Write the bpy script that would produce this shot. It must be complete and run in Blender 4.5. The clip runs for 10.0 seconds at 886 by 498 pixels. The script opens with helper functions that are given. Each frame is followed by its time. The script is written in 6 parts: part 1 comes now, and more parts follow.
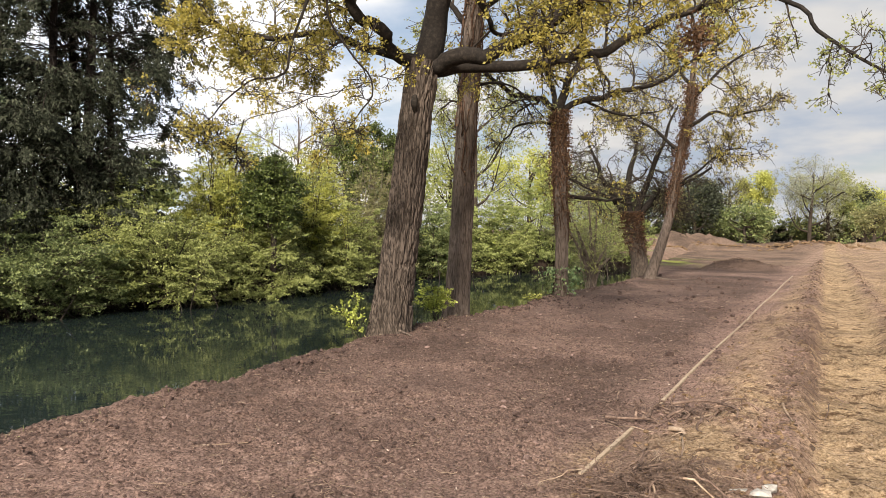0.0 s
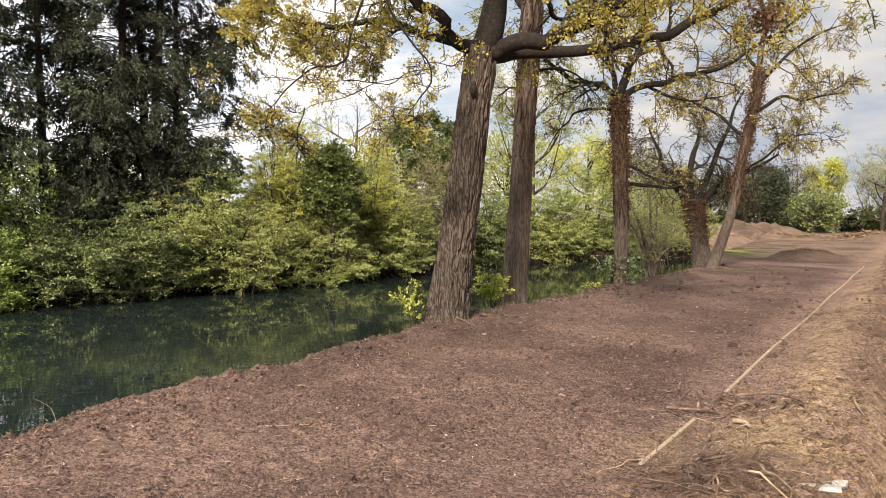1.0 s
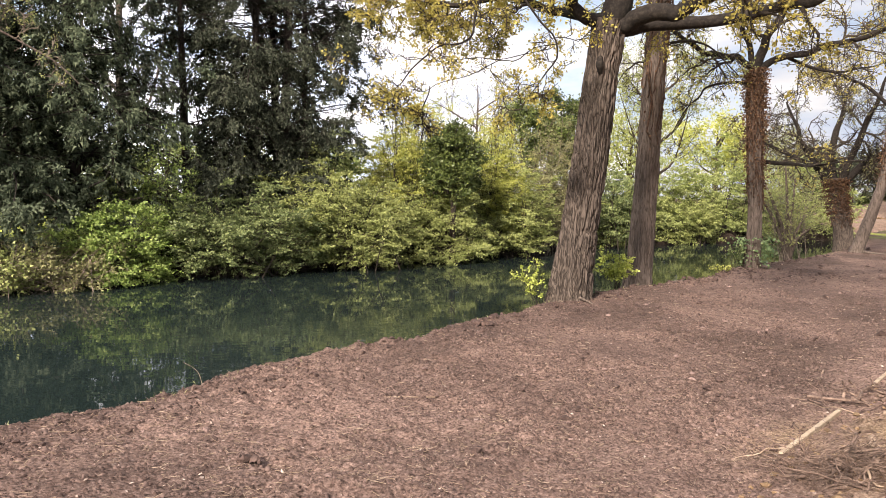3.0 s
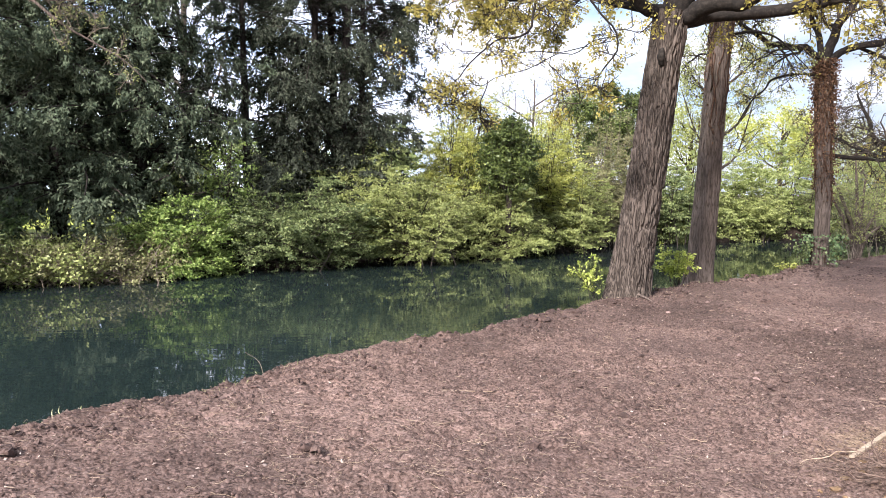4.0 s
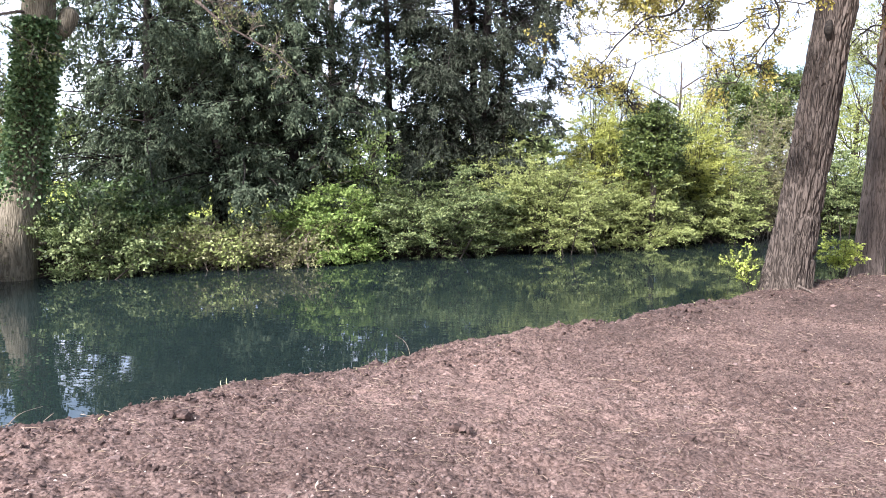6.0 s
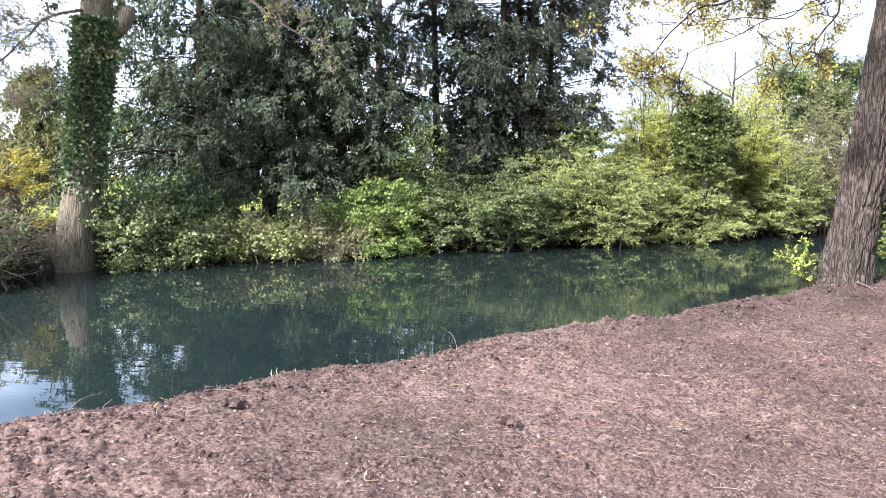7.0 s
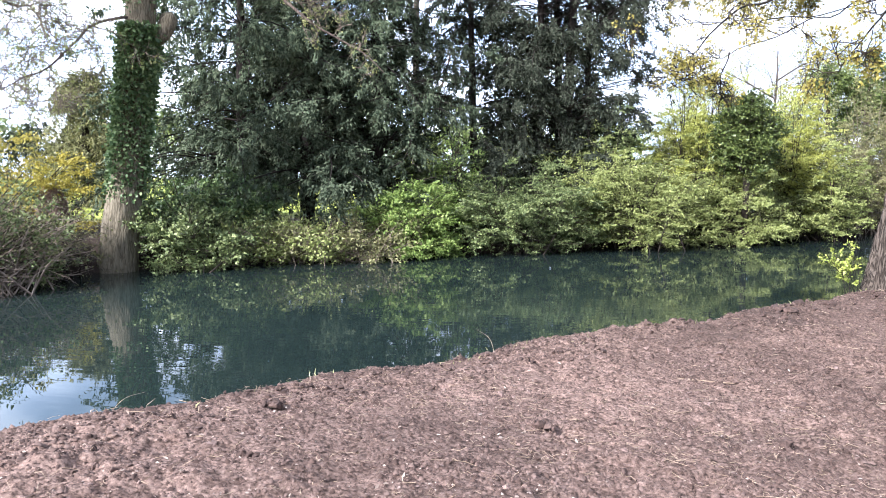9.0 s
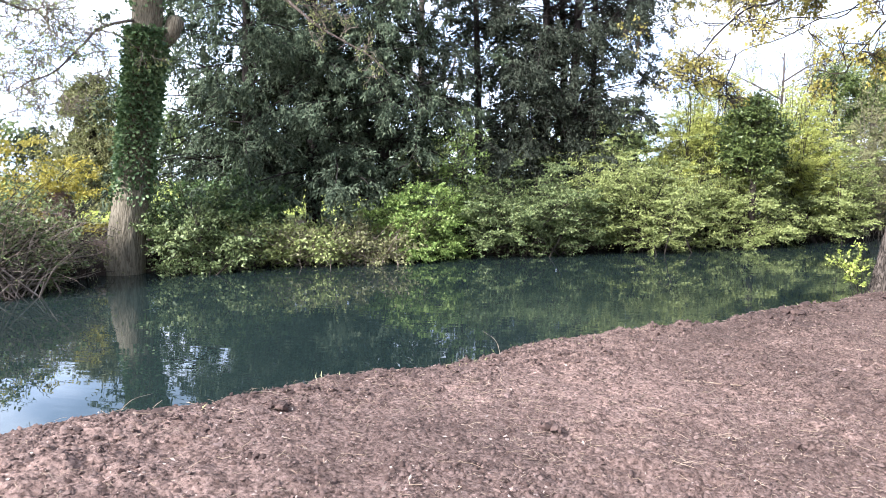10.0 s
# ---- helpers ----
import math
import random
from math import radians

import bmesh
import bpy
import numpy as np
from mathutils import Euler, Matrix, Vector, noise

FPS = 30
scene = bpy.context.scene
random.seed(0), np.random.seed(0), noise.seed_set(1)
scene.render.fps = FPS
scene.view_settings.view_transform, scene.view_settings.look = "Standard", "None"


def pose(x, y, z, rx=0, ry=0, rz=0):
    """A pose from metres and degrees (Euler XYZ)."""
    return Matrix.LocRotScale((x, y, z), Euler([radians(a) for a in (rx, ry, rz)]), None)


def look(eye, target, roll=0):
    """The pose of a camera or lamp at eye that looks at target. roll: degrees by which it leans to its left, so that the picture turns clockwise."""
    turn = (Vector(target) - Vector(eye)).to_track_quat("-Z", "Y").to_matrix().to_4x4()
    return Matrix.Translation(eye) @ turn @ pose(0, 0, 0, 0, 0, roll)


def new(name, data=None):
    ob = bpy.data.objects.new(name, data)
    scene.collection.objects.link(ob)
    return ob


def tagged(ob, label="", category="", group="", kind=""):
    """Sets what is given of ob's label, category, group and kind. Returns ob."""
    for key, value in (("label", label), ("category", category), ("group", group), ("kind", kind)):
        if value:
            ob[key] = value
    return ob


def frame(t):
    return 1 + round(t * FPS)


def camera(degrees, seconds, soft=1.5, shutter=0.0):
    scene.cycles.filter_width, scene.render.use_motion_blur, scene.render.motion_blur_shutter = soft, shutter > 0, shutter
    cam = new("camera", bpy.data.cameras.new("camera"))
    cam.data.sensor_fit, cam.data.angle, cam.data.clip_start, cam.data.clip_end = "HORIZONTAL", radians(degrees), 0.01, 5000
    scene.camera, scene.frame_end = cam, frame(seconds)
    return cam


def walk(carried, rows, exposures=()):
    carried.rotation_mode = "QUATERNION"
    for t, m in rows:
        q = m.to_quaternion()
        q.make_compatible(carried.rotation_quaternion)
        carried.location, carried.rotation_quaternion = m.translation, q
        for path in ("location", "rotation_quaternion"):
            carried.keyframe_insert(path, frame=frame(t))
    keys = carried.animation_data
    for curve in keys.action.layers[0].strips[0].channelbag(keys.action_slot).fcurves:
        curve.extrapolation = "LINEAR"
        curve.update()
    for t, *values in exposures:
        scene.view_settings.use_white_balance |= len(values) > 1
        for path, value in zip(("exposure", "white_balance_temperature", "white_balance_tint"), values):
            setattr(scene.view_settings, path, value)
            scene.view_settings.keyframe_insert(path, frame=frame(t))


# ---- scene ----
# A cleared river bank with oaks, seen from one standing place while the camera pans to its left.

# ---- camera ----
cam = camera(61.0, 10.0, soft=0.5)
PATH = [
    (0.0, 0.000, 0.000, 1.600, 88.50, 0.00, 0.00), (0.5, -0.013, 0.002, 1.595, 88.02, -0.08, 2.11),
    (1.0, -0.021, 0.004, 1.588, 87.58, -0.19, 4.29), (1.5, -0.041, 0.000, 1.578, 87.16, -0.25, 6.53),
    (2.0, -0.057, 0.002, 1.568, 86.74, -0.28, 8.83), (2.5, -0.074, 0.006, 1.561, 86.34, -0.30, 11.12),
    (4.0, -0.115, 0.008, 1.544, 85.70, -0.44, 17.42), (4.5, -0.130, 0.006, 1.536, 85.59, -0.46, 19.81),
    (5.0, -0.156, 0.007, 1.521, 85.45, -0.40, 22.54), (5.5, -0.173, 0.006, 1.513, 85.16, -0.20, 25.36),
    (7.0, -0.194, 0.005, 1.499, 84.38, 0.06, 31.35), (7.5, -0.196, 0.002, 1.499, 84.32, 0.08, 32.42),
    (8.0, -0.200, 0.001, 1.499, 84.35, 0.11, 33.16), (8.5, -0.200, 0.000, 1.502, 84.44, 0.13, 33.70),
    (9.0, -0.202, 0.000, 1.502, 84.56, 0.15, 34.08), (9.5, -0.203, 0.000, 1.501, 84.68, 0.20, 34.34),
    (10.0, -0.205, 0.000, 1.499, 84.73, 0.26, 34.50),
]
walk(cam, [(t, pose(*p)) for t, *p in PATH], exposures=[(0.0, 0.62, 7100, 11), (1.5, 0.77, 7450, 13), (2.7, 0.97, 7200, 15), (4.0, 1.22, 6050, 14), (5.5, 1.42, 5780, 14), (7.0, 1.53, 5700, 13), (10.0, 1.53, 5600, 11)])

# ---- sky and sun ----
SUN_AZ, SUN_EL = 166.0, 34.0          # degrees to the left of the first view, degrees up
sun_dir = Vector((-math.sin(radians(SUN_AZ)) * math.cos(radians(SUN_EL)),
                  math.cos(radians(SUN_AZ)) * math.cos(radians(SUN_EL)), math.sin(radians(SUN_EL))))
sun = new("sun", bpy.data.lights.new("sun", "SUN"))
sun.data.energy, sun.data.angle, sun.data.color = 5.0, radians(10), (1.0, 0.95, 0.88)
sun.matrix_world = look(sun_dir * 60, (0, 0, 0))


def noise_node(N, L, vec, scale, detail=4.0, rough=0.55):
    n = N("ShaderNodeTexNoise")
    n.inputs["Scale"].default_value, n.inputs["Detail"].default_value, n.inputs["Roughness"].default_value = scale, detail, rough
    L(vec, n.inputs["Vector"])
    return n.outputs["Fac"]


def ramp_node(N, L, fac, stops):
    r = N("ShaderNodeValToRGB")
    e = r.color_ramp.elements
    while len(e) < len(stops):
        e.new(0.5)
    for k, (p, c) in enumerate(stops):
        e[k].position, e[k].color = p, (*c, 1)
    L(fac, r.inputs[0])
    return r.outputs[0]


def mix_node(N, L, fac, a, b, kind="MIX"):
    m = N("ShaderNodeMix")
    m.data_type, m.blend_type = "RGBA", kind
    if isinstance(fac, float):
        m.inputs[0].default_value = fac
    else:
        L(fac, m.inputs[0])
    for sock, v in ((m.inputs[6], a), (m.inputs[7], b)):
        if isinstance(v, tuple):
            sock.default_value = (*v, 1)
        else:
            L(v, sock)
    return m.outputs[2]


def build_world():
    world = bpy.data.worlds.new("sky")
    scene.world = world
    world.use_nodes = True
    nt = world.node_tree
    nt.nodes.clear()
    N, L = nt.nodes.new, nt.links.new
    out = N("ShaderNodeOutputWorld")
    sky = N("ShaderNodeTexSky")
    sky.sky_type, sky.sun_disc = "NISHITA", False
    sky.sun_elevation, sky.sun_rotation = radians(SUN_EL), radians(-SUN_AZ)
    sky.dust_density = 2.0
    back_sky = N("ShaderNodeBackground")
    back_sky.inputs["Strength"].default_value = 0.085
    L(sky.outputs[0], back_sky.inputs["Color"])
    # a broken layer of cloud, drawn on a plane high above
    tc = N("ShaderNodeTexCoord")
    sep = N("ShaderNodeSeparateXYZ")
    L(tc.outputs["Generated"], sep.inputs[0])
    up = N("ShaderNodeMath"); up.operation = "MAXIMUM"; up.inputs[1].default_value = 0.0
    L(sep.outputs["Z"], up.inputs[0])
    den = N("ShaderNodeMath"); den.operation = "ADD"; den.inputs[1].default_value = 0.22
    L(up.outputs[0], den.inputs[0])
    div = N("ShaderNodeVectorMath"); div.operation = "DIVIDE"
    comb = N("ShaderNodeCombineXYZ")
    for k in range(3):
        L(den.outputs[0], comb.inputs[k])
    L(tc.outputs["Generated"], div.inputs[0]); L(comb.outputs[0], div.inputs[1])
    cloud = N("ShaderNodeTexNoise")
    cloud.inputs["Scale"].default_value, cloud.inputs["Detail"].default_value = 1.3, 6.0
    L(div.outputs[0], cloud.inputs["Vector"])
    cover = N("ShaderNodeMapRange")
    cover.inputs["From Min"].default_value, cover.inputs["From Max"].default_value = 0.24, 0.50
    L(cloud.outputs["Fac"], cover.inputs["Value"])
    grey = N("ShaderNodeTexNoise")
    grey.inputs["Scale"].default_value, grey.inputs["Detail"].default_value = 2.6, 5.0
    L(div.outputs[0], grey.inputs["Vector"])
    tone = N("ShaderNodeMapRange")
    tone.inputs["From Min"].default_value, tone.inputs["From Max"].default_value = 0.3, 0.7
    tone.inputs["To Min"].default_value, tone.inputs["To Max"].default_value = 0.88, 1.16
    L(grey.outputs["Fac"], tone.inputs["Value"])
    # the cloud is thinner and whiter over the far bank than over the field
    dot = N("ShaderNodeVectorMath"); dot.operation = "DOT_PRODUCT"
    dot.inputs[1].default_value = Vector((-0.95, 0.28, 0.15)).normalized()
    L(tc.outputs["Generated"], dot.inputs[0])
    thin = N("ShaderNodeMapRange")
    thin.inputs["From Min"].default_value, thin.inputs["From Max"].default_value = 0.15, 1.0
    thin.inputs["To Min"].default_value, thin.inputs["To Max"].default_value = 0.45, 1.27
    L(dot.outputs["Value"], thin.inputs["Value"])
    mul = N("ShaderNodeMath"); mul.operation = "MULTIPLY"
    L(thin.outputs[0], mul.inputs[0]); L(tone.outputs[0], mul.inputs[1])
    back_cloud = N("ShaderNodeBackground")
    L(ramp_node(N, L, grey.outputs["Fac"], [(0.36, (0.68, 0.82, 1.06)), (0.60, (0.94, 0.97, 1.02))]), back_cloud.inputs["Color"])
    L(mul.outputs[0], back_cloud.inputs["Strength"])
    mix = N("ShaderNodeMixShader")
    L(cover.outputs[0], mix.inputs[0]); L(back_sky.outputs[0], mix.inputs[1]); L(back_cloud.outputs[0], mix.inputs[2])
    L(mix.outputs[0], out.inputs["Surface"])


build_world()


# ---- materials ----
def material(name):
    m = bpy.data.materials.new(name)
    m.use_nodes = True
    nt = m.node_tree
    bsdf = nt.nodes["Principled BSDF"]
    return m, nt.nodes.new, nt.links.new, bsdf


def bump_node(N, L, height, strength, dist, bsdf):
    b = N("ShaderNodeBump")
    b.inputs["Strength"].default_value, b.inputs["Distance"].default_value = strength, dist
    L(height, b.inputs["Height"])
    L(b.outputs[0], bsdf.inputs["Normal"])
    return b


def rough_material(name, dark, mid, light, fine, coarse, roughness=0.9, bump=0.5, dist=0.01, stretch=(1, 1, 1)):
    """Earth, bark, dry wood: two sizes of mottling and a fine relief."""
    m, N, L, bsdf = material(name)
    tc = N("ShaderNodeTexCoord")
    mp = N("ShaderNodeMapping")
    mp.inputs["Scale"].default_value = stretch
    L(tc.outputs["Object"], mp.inputs[0])
    a = noise_node(N, L, mp.outputs[0], fine, 6, 0.65)
    b = noise_node(N, L, mp.outputs[0], coarse, 3, 0.5)
    ca = ramp_node(N, L, a, [(0.28, dark), (0.5, mid), (0.74, light)])
    cb = ramp_node(N, L, b, [(0.3, (0.72, 0.72, 0.72)), (0.7, (1.2, 1.18, 1.15))])
    col = mix_node(N, L, 1.0, ca, cb, "MULTIPLY")
    L(col, bsdf.inputs["Base Color"])
    bsdf.inputs["Roughness"].default_value = roughness
    bsdf.inputs["Specular IOR Level"].default_value = 0.25
    bump_node(N, L, a, bump, dist, bsdf)
    return m


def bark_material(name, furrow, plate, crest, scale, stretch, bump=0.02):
    """Furrowed bark: a net of cracks round long plates, the furrows' shade and paler crests put into the colour."""
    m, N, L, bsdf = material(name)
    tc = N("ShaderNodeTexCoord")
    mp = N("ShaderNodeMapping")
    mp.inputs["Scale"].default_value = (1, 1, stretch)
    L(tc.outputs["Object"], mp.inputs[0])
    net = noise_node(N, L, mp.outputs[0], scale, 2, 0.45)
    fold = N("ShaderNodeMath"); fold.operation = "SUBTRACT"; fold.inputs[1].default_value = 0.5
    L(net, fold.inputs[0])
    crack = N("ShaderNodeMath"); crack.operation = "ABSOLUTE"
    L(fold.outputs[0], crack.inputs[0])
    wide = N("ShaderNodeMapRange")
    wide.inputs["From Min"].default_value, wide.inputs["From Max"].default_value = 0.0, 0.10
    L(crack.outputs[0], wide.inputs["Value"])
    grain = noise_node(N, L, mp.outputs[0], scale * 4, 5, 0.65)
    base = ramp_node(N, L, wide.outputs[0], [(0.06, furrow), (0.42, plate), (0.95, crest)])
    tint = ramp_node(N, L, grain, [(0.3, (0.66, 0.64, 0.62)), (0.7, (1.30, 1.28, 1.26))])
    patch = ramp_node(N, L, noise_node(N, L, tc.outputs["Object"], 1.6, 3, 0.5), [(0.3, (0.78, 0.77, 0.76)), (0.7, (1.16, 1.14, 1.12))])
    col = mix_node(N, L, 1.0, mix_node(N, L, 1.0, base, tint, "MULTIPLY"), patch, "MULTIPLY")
    L(col, bsdf.inputs["Base Color"])
    bsdf.inputs["Roughness"].default_value = 0.92
    bsdf.inputs["Specular IOR Level"].default_value = 0.2
    h = N("ShaderNodeMath"); h.operation = "MULTIPLY_ADD"; h.inputs[1].default_value = 0.25
    L(grain, h.inputs[0]); L(wide.outputs[0], h.inputs[2])
    bump_node(N, L, h.outputs[0], 0.9, bump, bsdf)
    return m


def leaf_material(name, dark, mid, light, translucent=0.35, roughness=0.5, gloss=0.3):
    """Thin leaves: each leaf its own tint, some light coming through."""
    m, N, L, bsdf = material(name)
    geo = N("ShaderNodeNewGeometry")
    tc = N("ShaderNodeTexCoord")
    patch = noise_node(N, L, tc.outputs["Object"], 0.9, 3, 0.5)
    own = N("ShaderNodeMath"); own.operation = "MULTIPLY_ADD"
    own.inputs[1].default_value, own.inputs[2].default_value = 0.50, 0.08
    L(geo.outputs["Random Per Island"], own.inputs[0])
    add = N("ShaderNodeMath"); add.operation = "MULTIPLY_ADD"
    add.inputs[1].default_value = 0.46
    L(patch, add.inputs[0]); L(own.outputs[0], add.inputs[2])
    col = ramp_node(N, L, add.outputs[0], [(0.2, dark), (0.52, mid), (0.85, light)])
    L(col, bsdf.inputs["Base Color"])
    bsdf.inputs["Roughness"].default_value = roughness
    bsdf.inputs["Specular IOR Level"].default_value = gloss
    tr = N("ShaderNodeBsdfTranslucent")
    L(col, tr.inputs["Color"])
    mix = N("ShaderNodeMixShader")
    mix.inputs[0].default_value = translucent
    out = [n for n in m.node_tree.nodes if n.type == "OUTPUT_MATERIAL"][0]
    L(bsdf.outputs[0], mix.inputs[1]); L(tr.outputs[0], mix.inputs[2]); L(mix.outputs[0], out.inputs["Surface"])
    return m


def ground_material():
    """Bare soil, sandy track, grass and weeds, laid out by the zone attribute (red sand, green grass, blue dark soil).
    """
    m, N, L, bsdf = material("ground_soil")
    tc = N("ShaderNodeTexCoord")
    obj = tc.outputs["Object"]
    fine = noise_node(N, L, obj, 34, 10, 0.78)
    mid = noise_node(N, L, obj, 7, 6, 0.65)
    big = noise_node(N, L, obj, 0.55, 4, 0.55)
    cell = N("ShaderNodeTexVoronoi")
    cell.inputs["Scale"].default_value = 48.0
    L(obj, cell.inputs["Vector"])
    grit = N("ShaderNodeMath"); grit.operation = "MULTIPLY_ADD"; grit.inputs[1].default_value = -0.30
    L(cell.outputs["Distance"], grit.inputs[0])
    lift = N("ShaderNodeMath"); lift.operation = "ADD"; lift.inputs[1].default_value = 0.10
    L(fine, lift.inputs[0]); L(lift.outputs[0], grit.inputs[2])
    grain = grit.outputs[0]
    soil = ramp_node(N, L, grain, [(0.28, (0.076, 0.049, 0.040)), (0.45, (0.248, 0.166, 0.137)), (0.62, (0.375, 0.264, 0.222)), (0.76, (0.54, 0.425, 0.37))])
    sand = ramp_node(N, L, grain, [(0.26, (0.155, 0.101, 0.058)), (0.46, (0.365, 0.264, 0.163)), (0.72, (0.53, 0.418, 0.288))])
    grass = ramp_node(N, L, fine, [(0.25, (0.16, 0.20, 0.03)), (0.5, (0.36, 0.42, 0.075)), (0.75, (0.52, 0.56, 0.14))])
    mott = ramp_node(N, L, mid, [(0.34, (0.76, 0.74, 0.73)), (0.62, (1.18, 1.17, 1.16))])
    stain = ramp_node(N, L, big, [(0.34, (0.66, 0.65, 0.65)), (0.64, (1.16, 1.14, 1.12))])
    # dark flecks in the colour stand in for shadows of small clods
    spot = noise_node(N, L, obj, 17, 7, 0.75)
    clod_shade = ramp_node(N, L, spot, [(0.30, (0.66, 0.64, 0.63)), (0.44, (1.0, 1.0, 1.0)), (0.66, (1.14, 1.13, 1.12))])
    zone = N("ShaderNodeAttribute"); zone.attribute_name = "zone"
    sep = N("ShaderNodeSeparateColor")
    L(zone.outputs["Color"], sep.inputs[0])
    turn = N("ShaderNodeMapping")
    turn.inputs["Rotation"].default_value = (0, 0, radians(27.9))
    L(obj, turn.inputs[0])
    long = N("ShaderNodeMapping")
    long.inputs["Scale"].default_value = (4.6, 9.0, 1.0)
    L(turn.outputs[0], long.inputs[0])
    lug = noise_node(N, L, long.outputs[0], 1.0, 4, 0.6)
    marks = ramp_node(N, L, lug, [(0.39, (0.36, 0.32, 0.29)), (0.45, (1.0, 1.0, 1.0)), (0.64, (1.18, 1.18, 1.16))])
    sand = mix_node(N, L, 1.0, sand, marks, "MULTIPLY")
    col = mix_node(N, L, sep.outputs["Red"], soil, sand)
    # the blue zone takes the soil towards a near-black brown
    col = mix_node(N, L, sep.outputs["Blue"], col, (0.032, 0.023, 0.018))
    col = mix_node(N, L, sep.outputs["Green"], col, grass)
    col = mix_node(N, L, 1.0, col, mott, "MULTIPLY")
    col = mix_node(N, L, 1.0, col, stain, "MULTIPLY")
    col = mix_node(N, L, 1.0, col, clod_shade, "MULTIPLY")
    L(col, bsdf.inputs["Base Color"])
    bsdf.inputs["Roughness"].default_value = 0.95
    bsdf.inputs["Specular IOR Level"].default_value = 0.15
    h = N("ShaderNodeMath"); h.operation = "MULTIPLY_ADD"; h.inputs[1].default_value = 1.3
    rise = N("ShaderNodeMath"); rise.operation = "MULTIPLY_ADD"
    soft = N("ShaderNodeMath"); soft.operation = "MULTIPLY"; soft.inputs[1].default_value = 0.35
    L(sep.outputs["Red"], soft.inputs[0])
    L(lug, rise.inputs[0]); L(soft.outputs[0], rise.inputs[1]); L(grain, rise.inputs[2])
    L(mid, h.inputs[0]); L(rise.outputs[0], h.inputs[2])
    bump_node(N, L, h.outputs[0], 1.0, 0.030, bsdf)
    return m


def water_material():
    m, N, L, bsdf = material("river_water")
    tc = N("ShaderNodeTexCoord")
    murk = noise_node(N, L, tc.outputs["Object"], 0.25, 3, 0.5)
    col = ramp_node(N, L, murk, [(0.3, (0.0115, 0.0185, 0.0170)), (0.7, (0.0160, 0.0245, 0.0225))])
    L(col, bsdf.inputs["Base Color"])
    bsdf.inputs["Roughness"].default_value = 0.0
    bsdf.inputs["IOR"].default_value = 1.333
    turn = N("ShaderNodeMapping")
    turn.inputs["Rotation"].default_value = (0, 0, radians(-20))
    L(tc.outputs["Object"], turn.inputs[0])
    mp = N("ShaderNodeMapping")
    mp.inputs["Scale"].default_value = (0.40, 1.6, 1)
    L(turn.outputs[0], mp.inputs[0])
    small = noise_node(N, L, mp.outputs[0], 4.2, 1.5, 0.4)
    wide = noise_node(N, L, mp.outputs[0], 0.9, 2, 0.5)
    # breaths of wind: some stretches are rippled, others lie still
    gust = N("ShaderNodeMapRange")
    gust.inputs["From Min"].default_value, gust.inputs["From Max"].default_value = 0.35, 0.65
    gust.inputs["To Min"].default_value, gust.inputs["To Max"].default_value = 0.2, 1.0
    L(noise_node(N, L, tc.outputs["Object"], 0.35, 2, 0.5), gust.inputs["Value"])
    ripple = N("ShaderNodeMath"); ripple.operation = "MULTIPLY"
    L(small, ripple.inputs[0]); L(gust.outputs[0], ripple.inputs[1])
    h = N("ShaderNodeMath"); h.operation = "MULTIPLY_ADD"; h.inputs[1].default_value = 1.0
    L(wide, h.inputs[0]); L(ripple.outputs[0], h.inputs[2])
    bump_node(N, L, h.outputs[0], 0.034, 0.05, bsdf)
    return m


M_GROUND = ground_material()
M_WATER = water_material()
M_CLOD = rough_material("clod_earth", (0.028, 0.018, 0.015), (0.080, 0.051, 0.043), (0.155, 0.104, 0.088), 30, 3, 0.95, 0.8, 0.01)
M_LOAM = rough_material("loam_clod", (0.085, 0.054, 0.046), (0.21, 0.142, 0.124), (0.33, 0.238, 0.21), 30, 3, 0.95, 0.8, 0.01)
M_CRUMB = leaf_material("soil_crumb", (0.040, 0.025, 0.021), (0.098, 0.063, 0.052), (0.185, 0.125, 0.105), 0.0, 0.95, 0.1)
M_DARKCLOD = rough_material("rut_clod", (0.035, 0.022, 0.016), (0.11, 0.071, 0.051), (0.23, 0.155, 0.115), 30, 3, 0.95, 0.8, 0.01)
M_SANDCLOD = rough_material("sandy_clod", (0.07, 0.043, 0.024), (0.18, 0.115, 0.065), (0.34, 0.24, 0.15), 30, 3, 0.95, 0.8, 0.01)
M_STONE = rough_material("pale_stone", (0.12, 0.085, 0.072), (0.24, 0.18, 0.155), (0.42, 0.35, 0.31), 25, 2, 0.8, 0.4, 0.004)
M_CHIP = rough_material("pale_wood_chip", (0.19, 0.135, 0.105), (0.36, 0.28, 0.235), (0.56, 0.48, 0.42), 9, 1.3, 0.8, 0.3, 0.003)
M_STRAW = rough_material("dry_stalk", (0.15, 0.10, 0.07), (0.31, 0.225, 0.16), (0.50, 0.40, 0.31), 20, 2, 0.8, 0.3, 0.002)
M_ROOT = rough_material("torn_root", (0.050, 0.034, 0.027), (0.150, 0.100, 0.078), (0.31, 0.225, 0.175), 26, 3, 0.85, 0.6, 0.004)
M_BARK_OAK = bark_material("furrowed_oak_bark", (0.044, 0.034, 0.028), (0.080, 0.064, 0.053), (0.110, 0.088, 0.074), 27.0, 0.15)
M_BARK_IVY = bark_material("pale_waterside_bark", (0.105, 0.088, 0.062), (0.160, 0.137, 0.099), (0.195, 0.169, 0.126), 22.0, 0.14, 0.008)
# limbs' silhouette against the sky and underside shade put into a near-black colour
M_BARK_DARK = rough_material("silhouette_limb_bark", (0.007, 0.0055, 0.0045), (0.018, 0.0140, 0.0112), (0.045, 0.036, 0.029), 20, 1.6, 0.9, 0.7, 0.01)
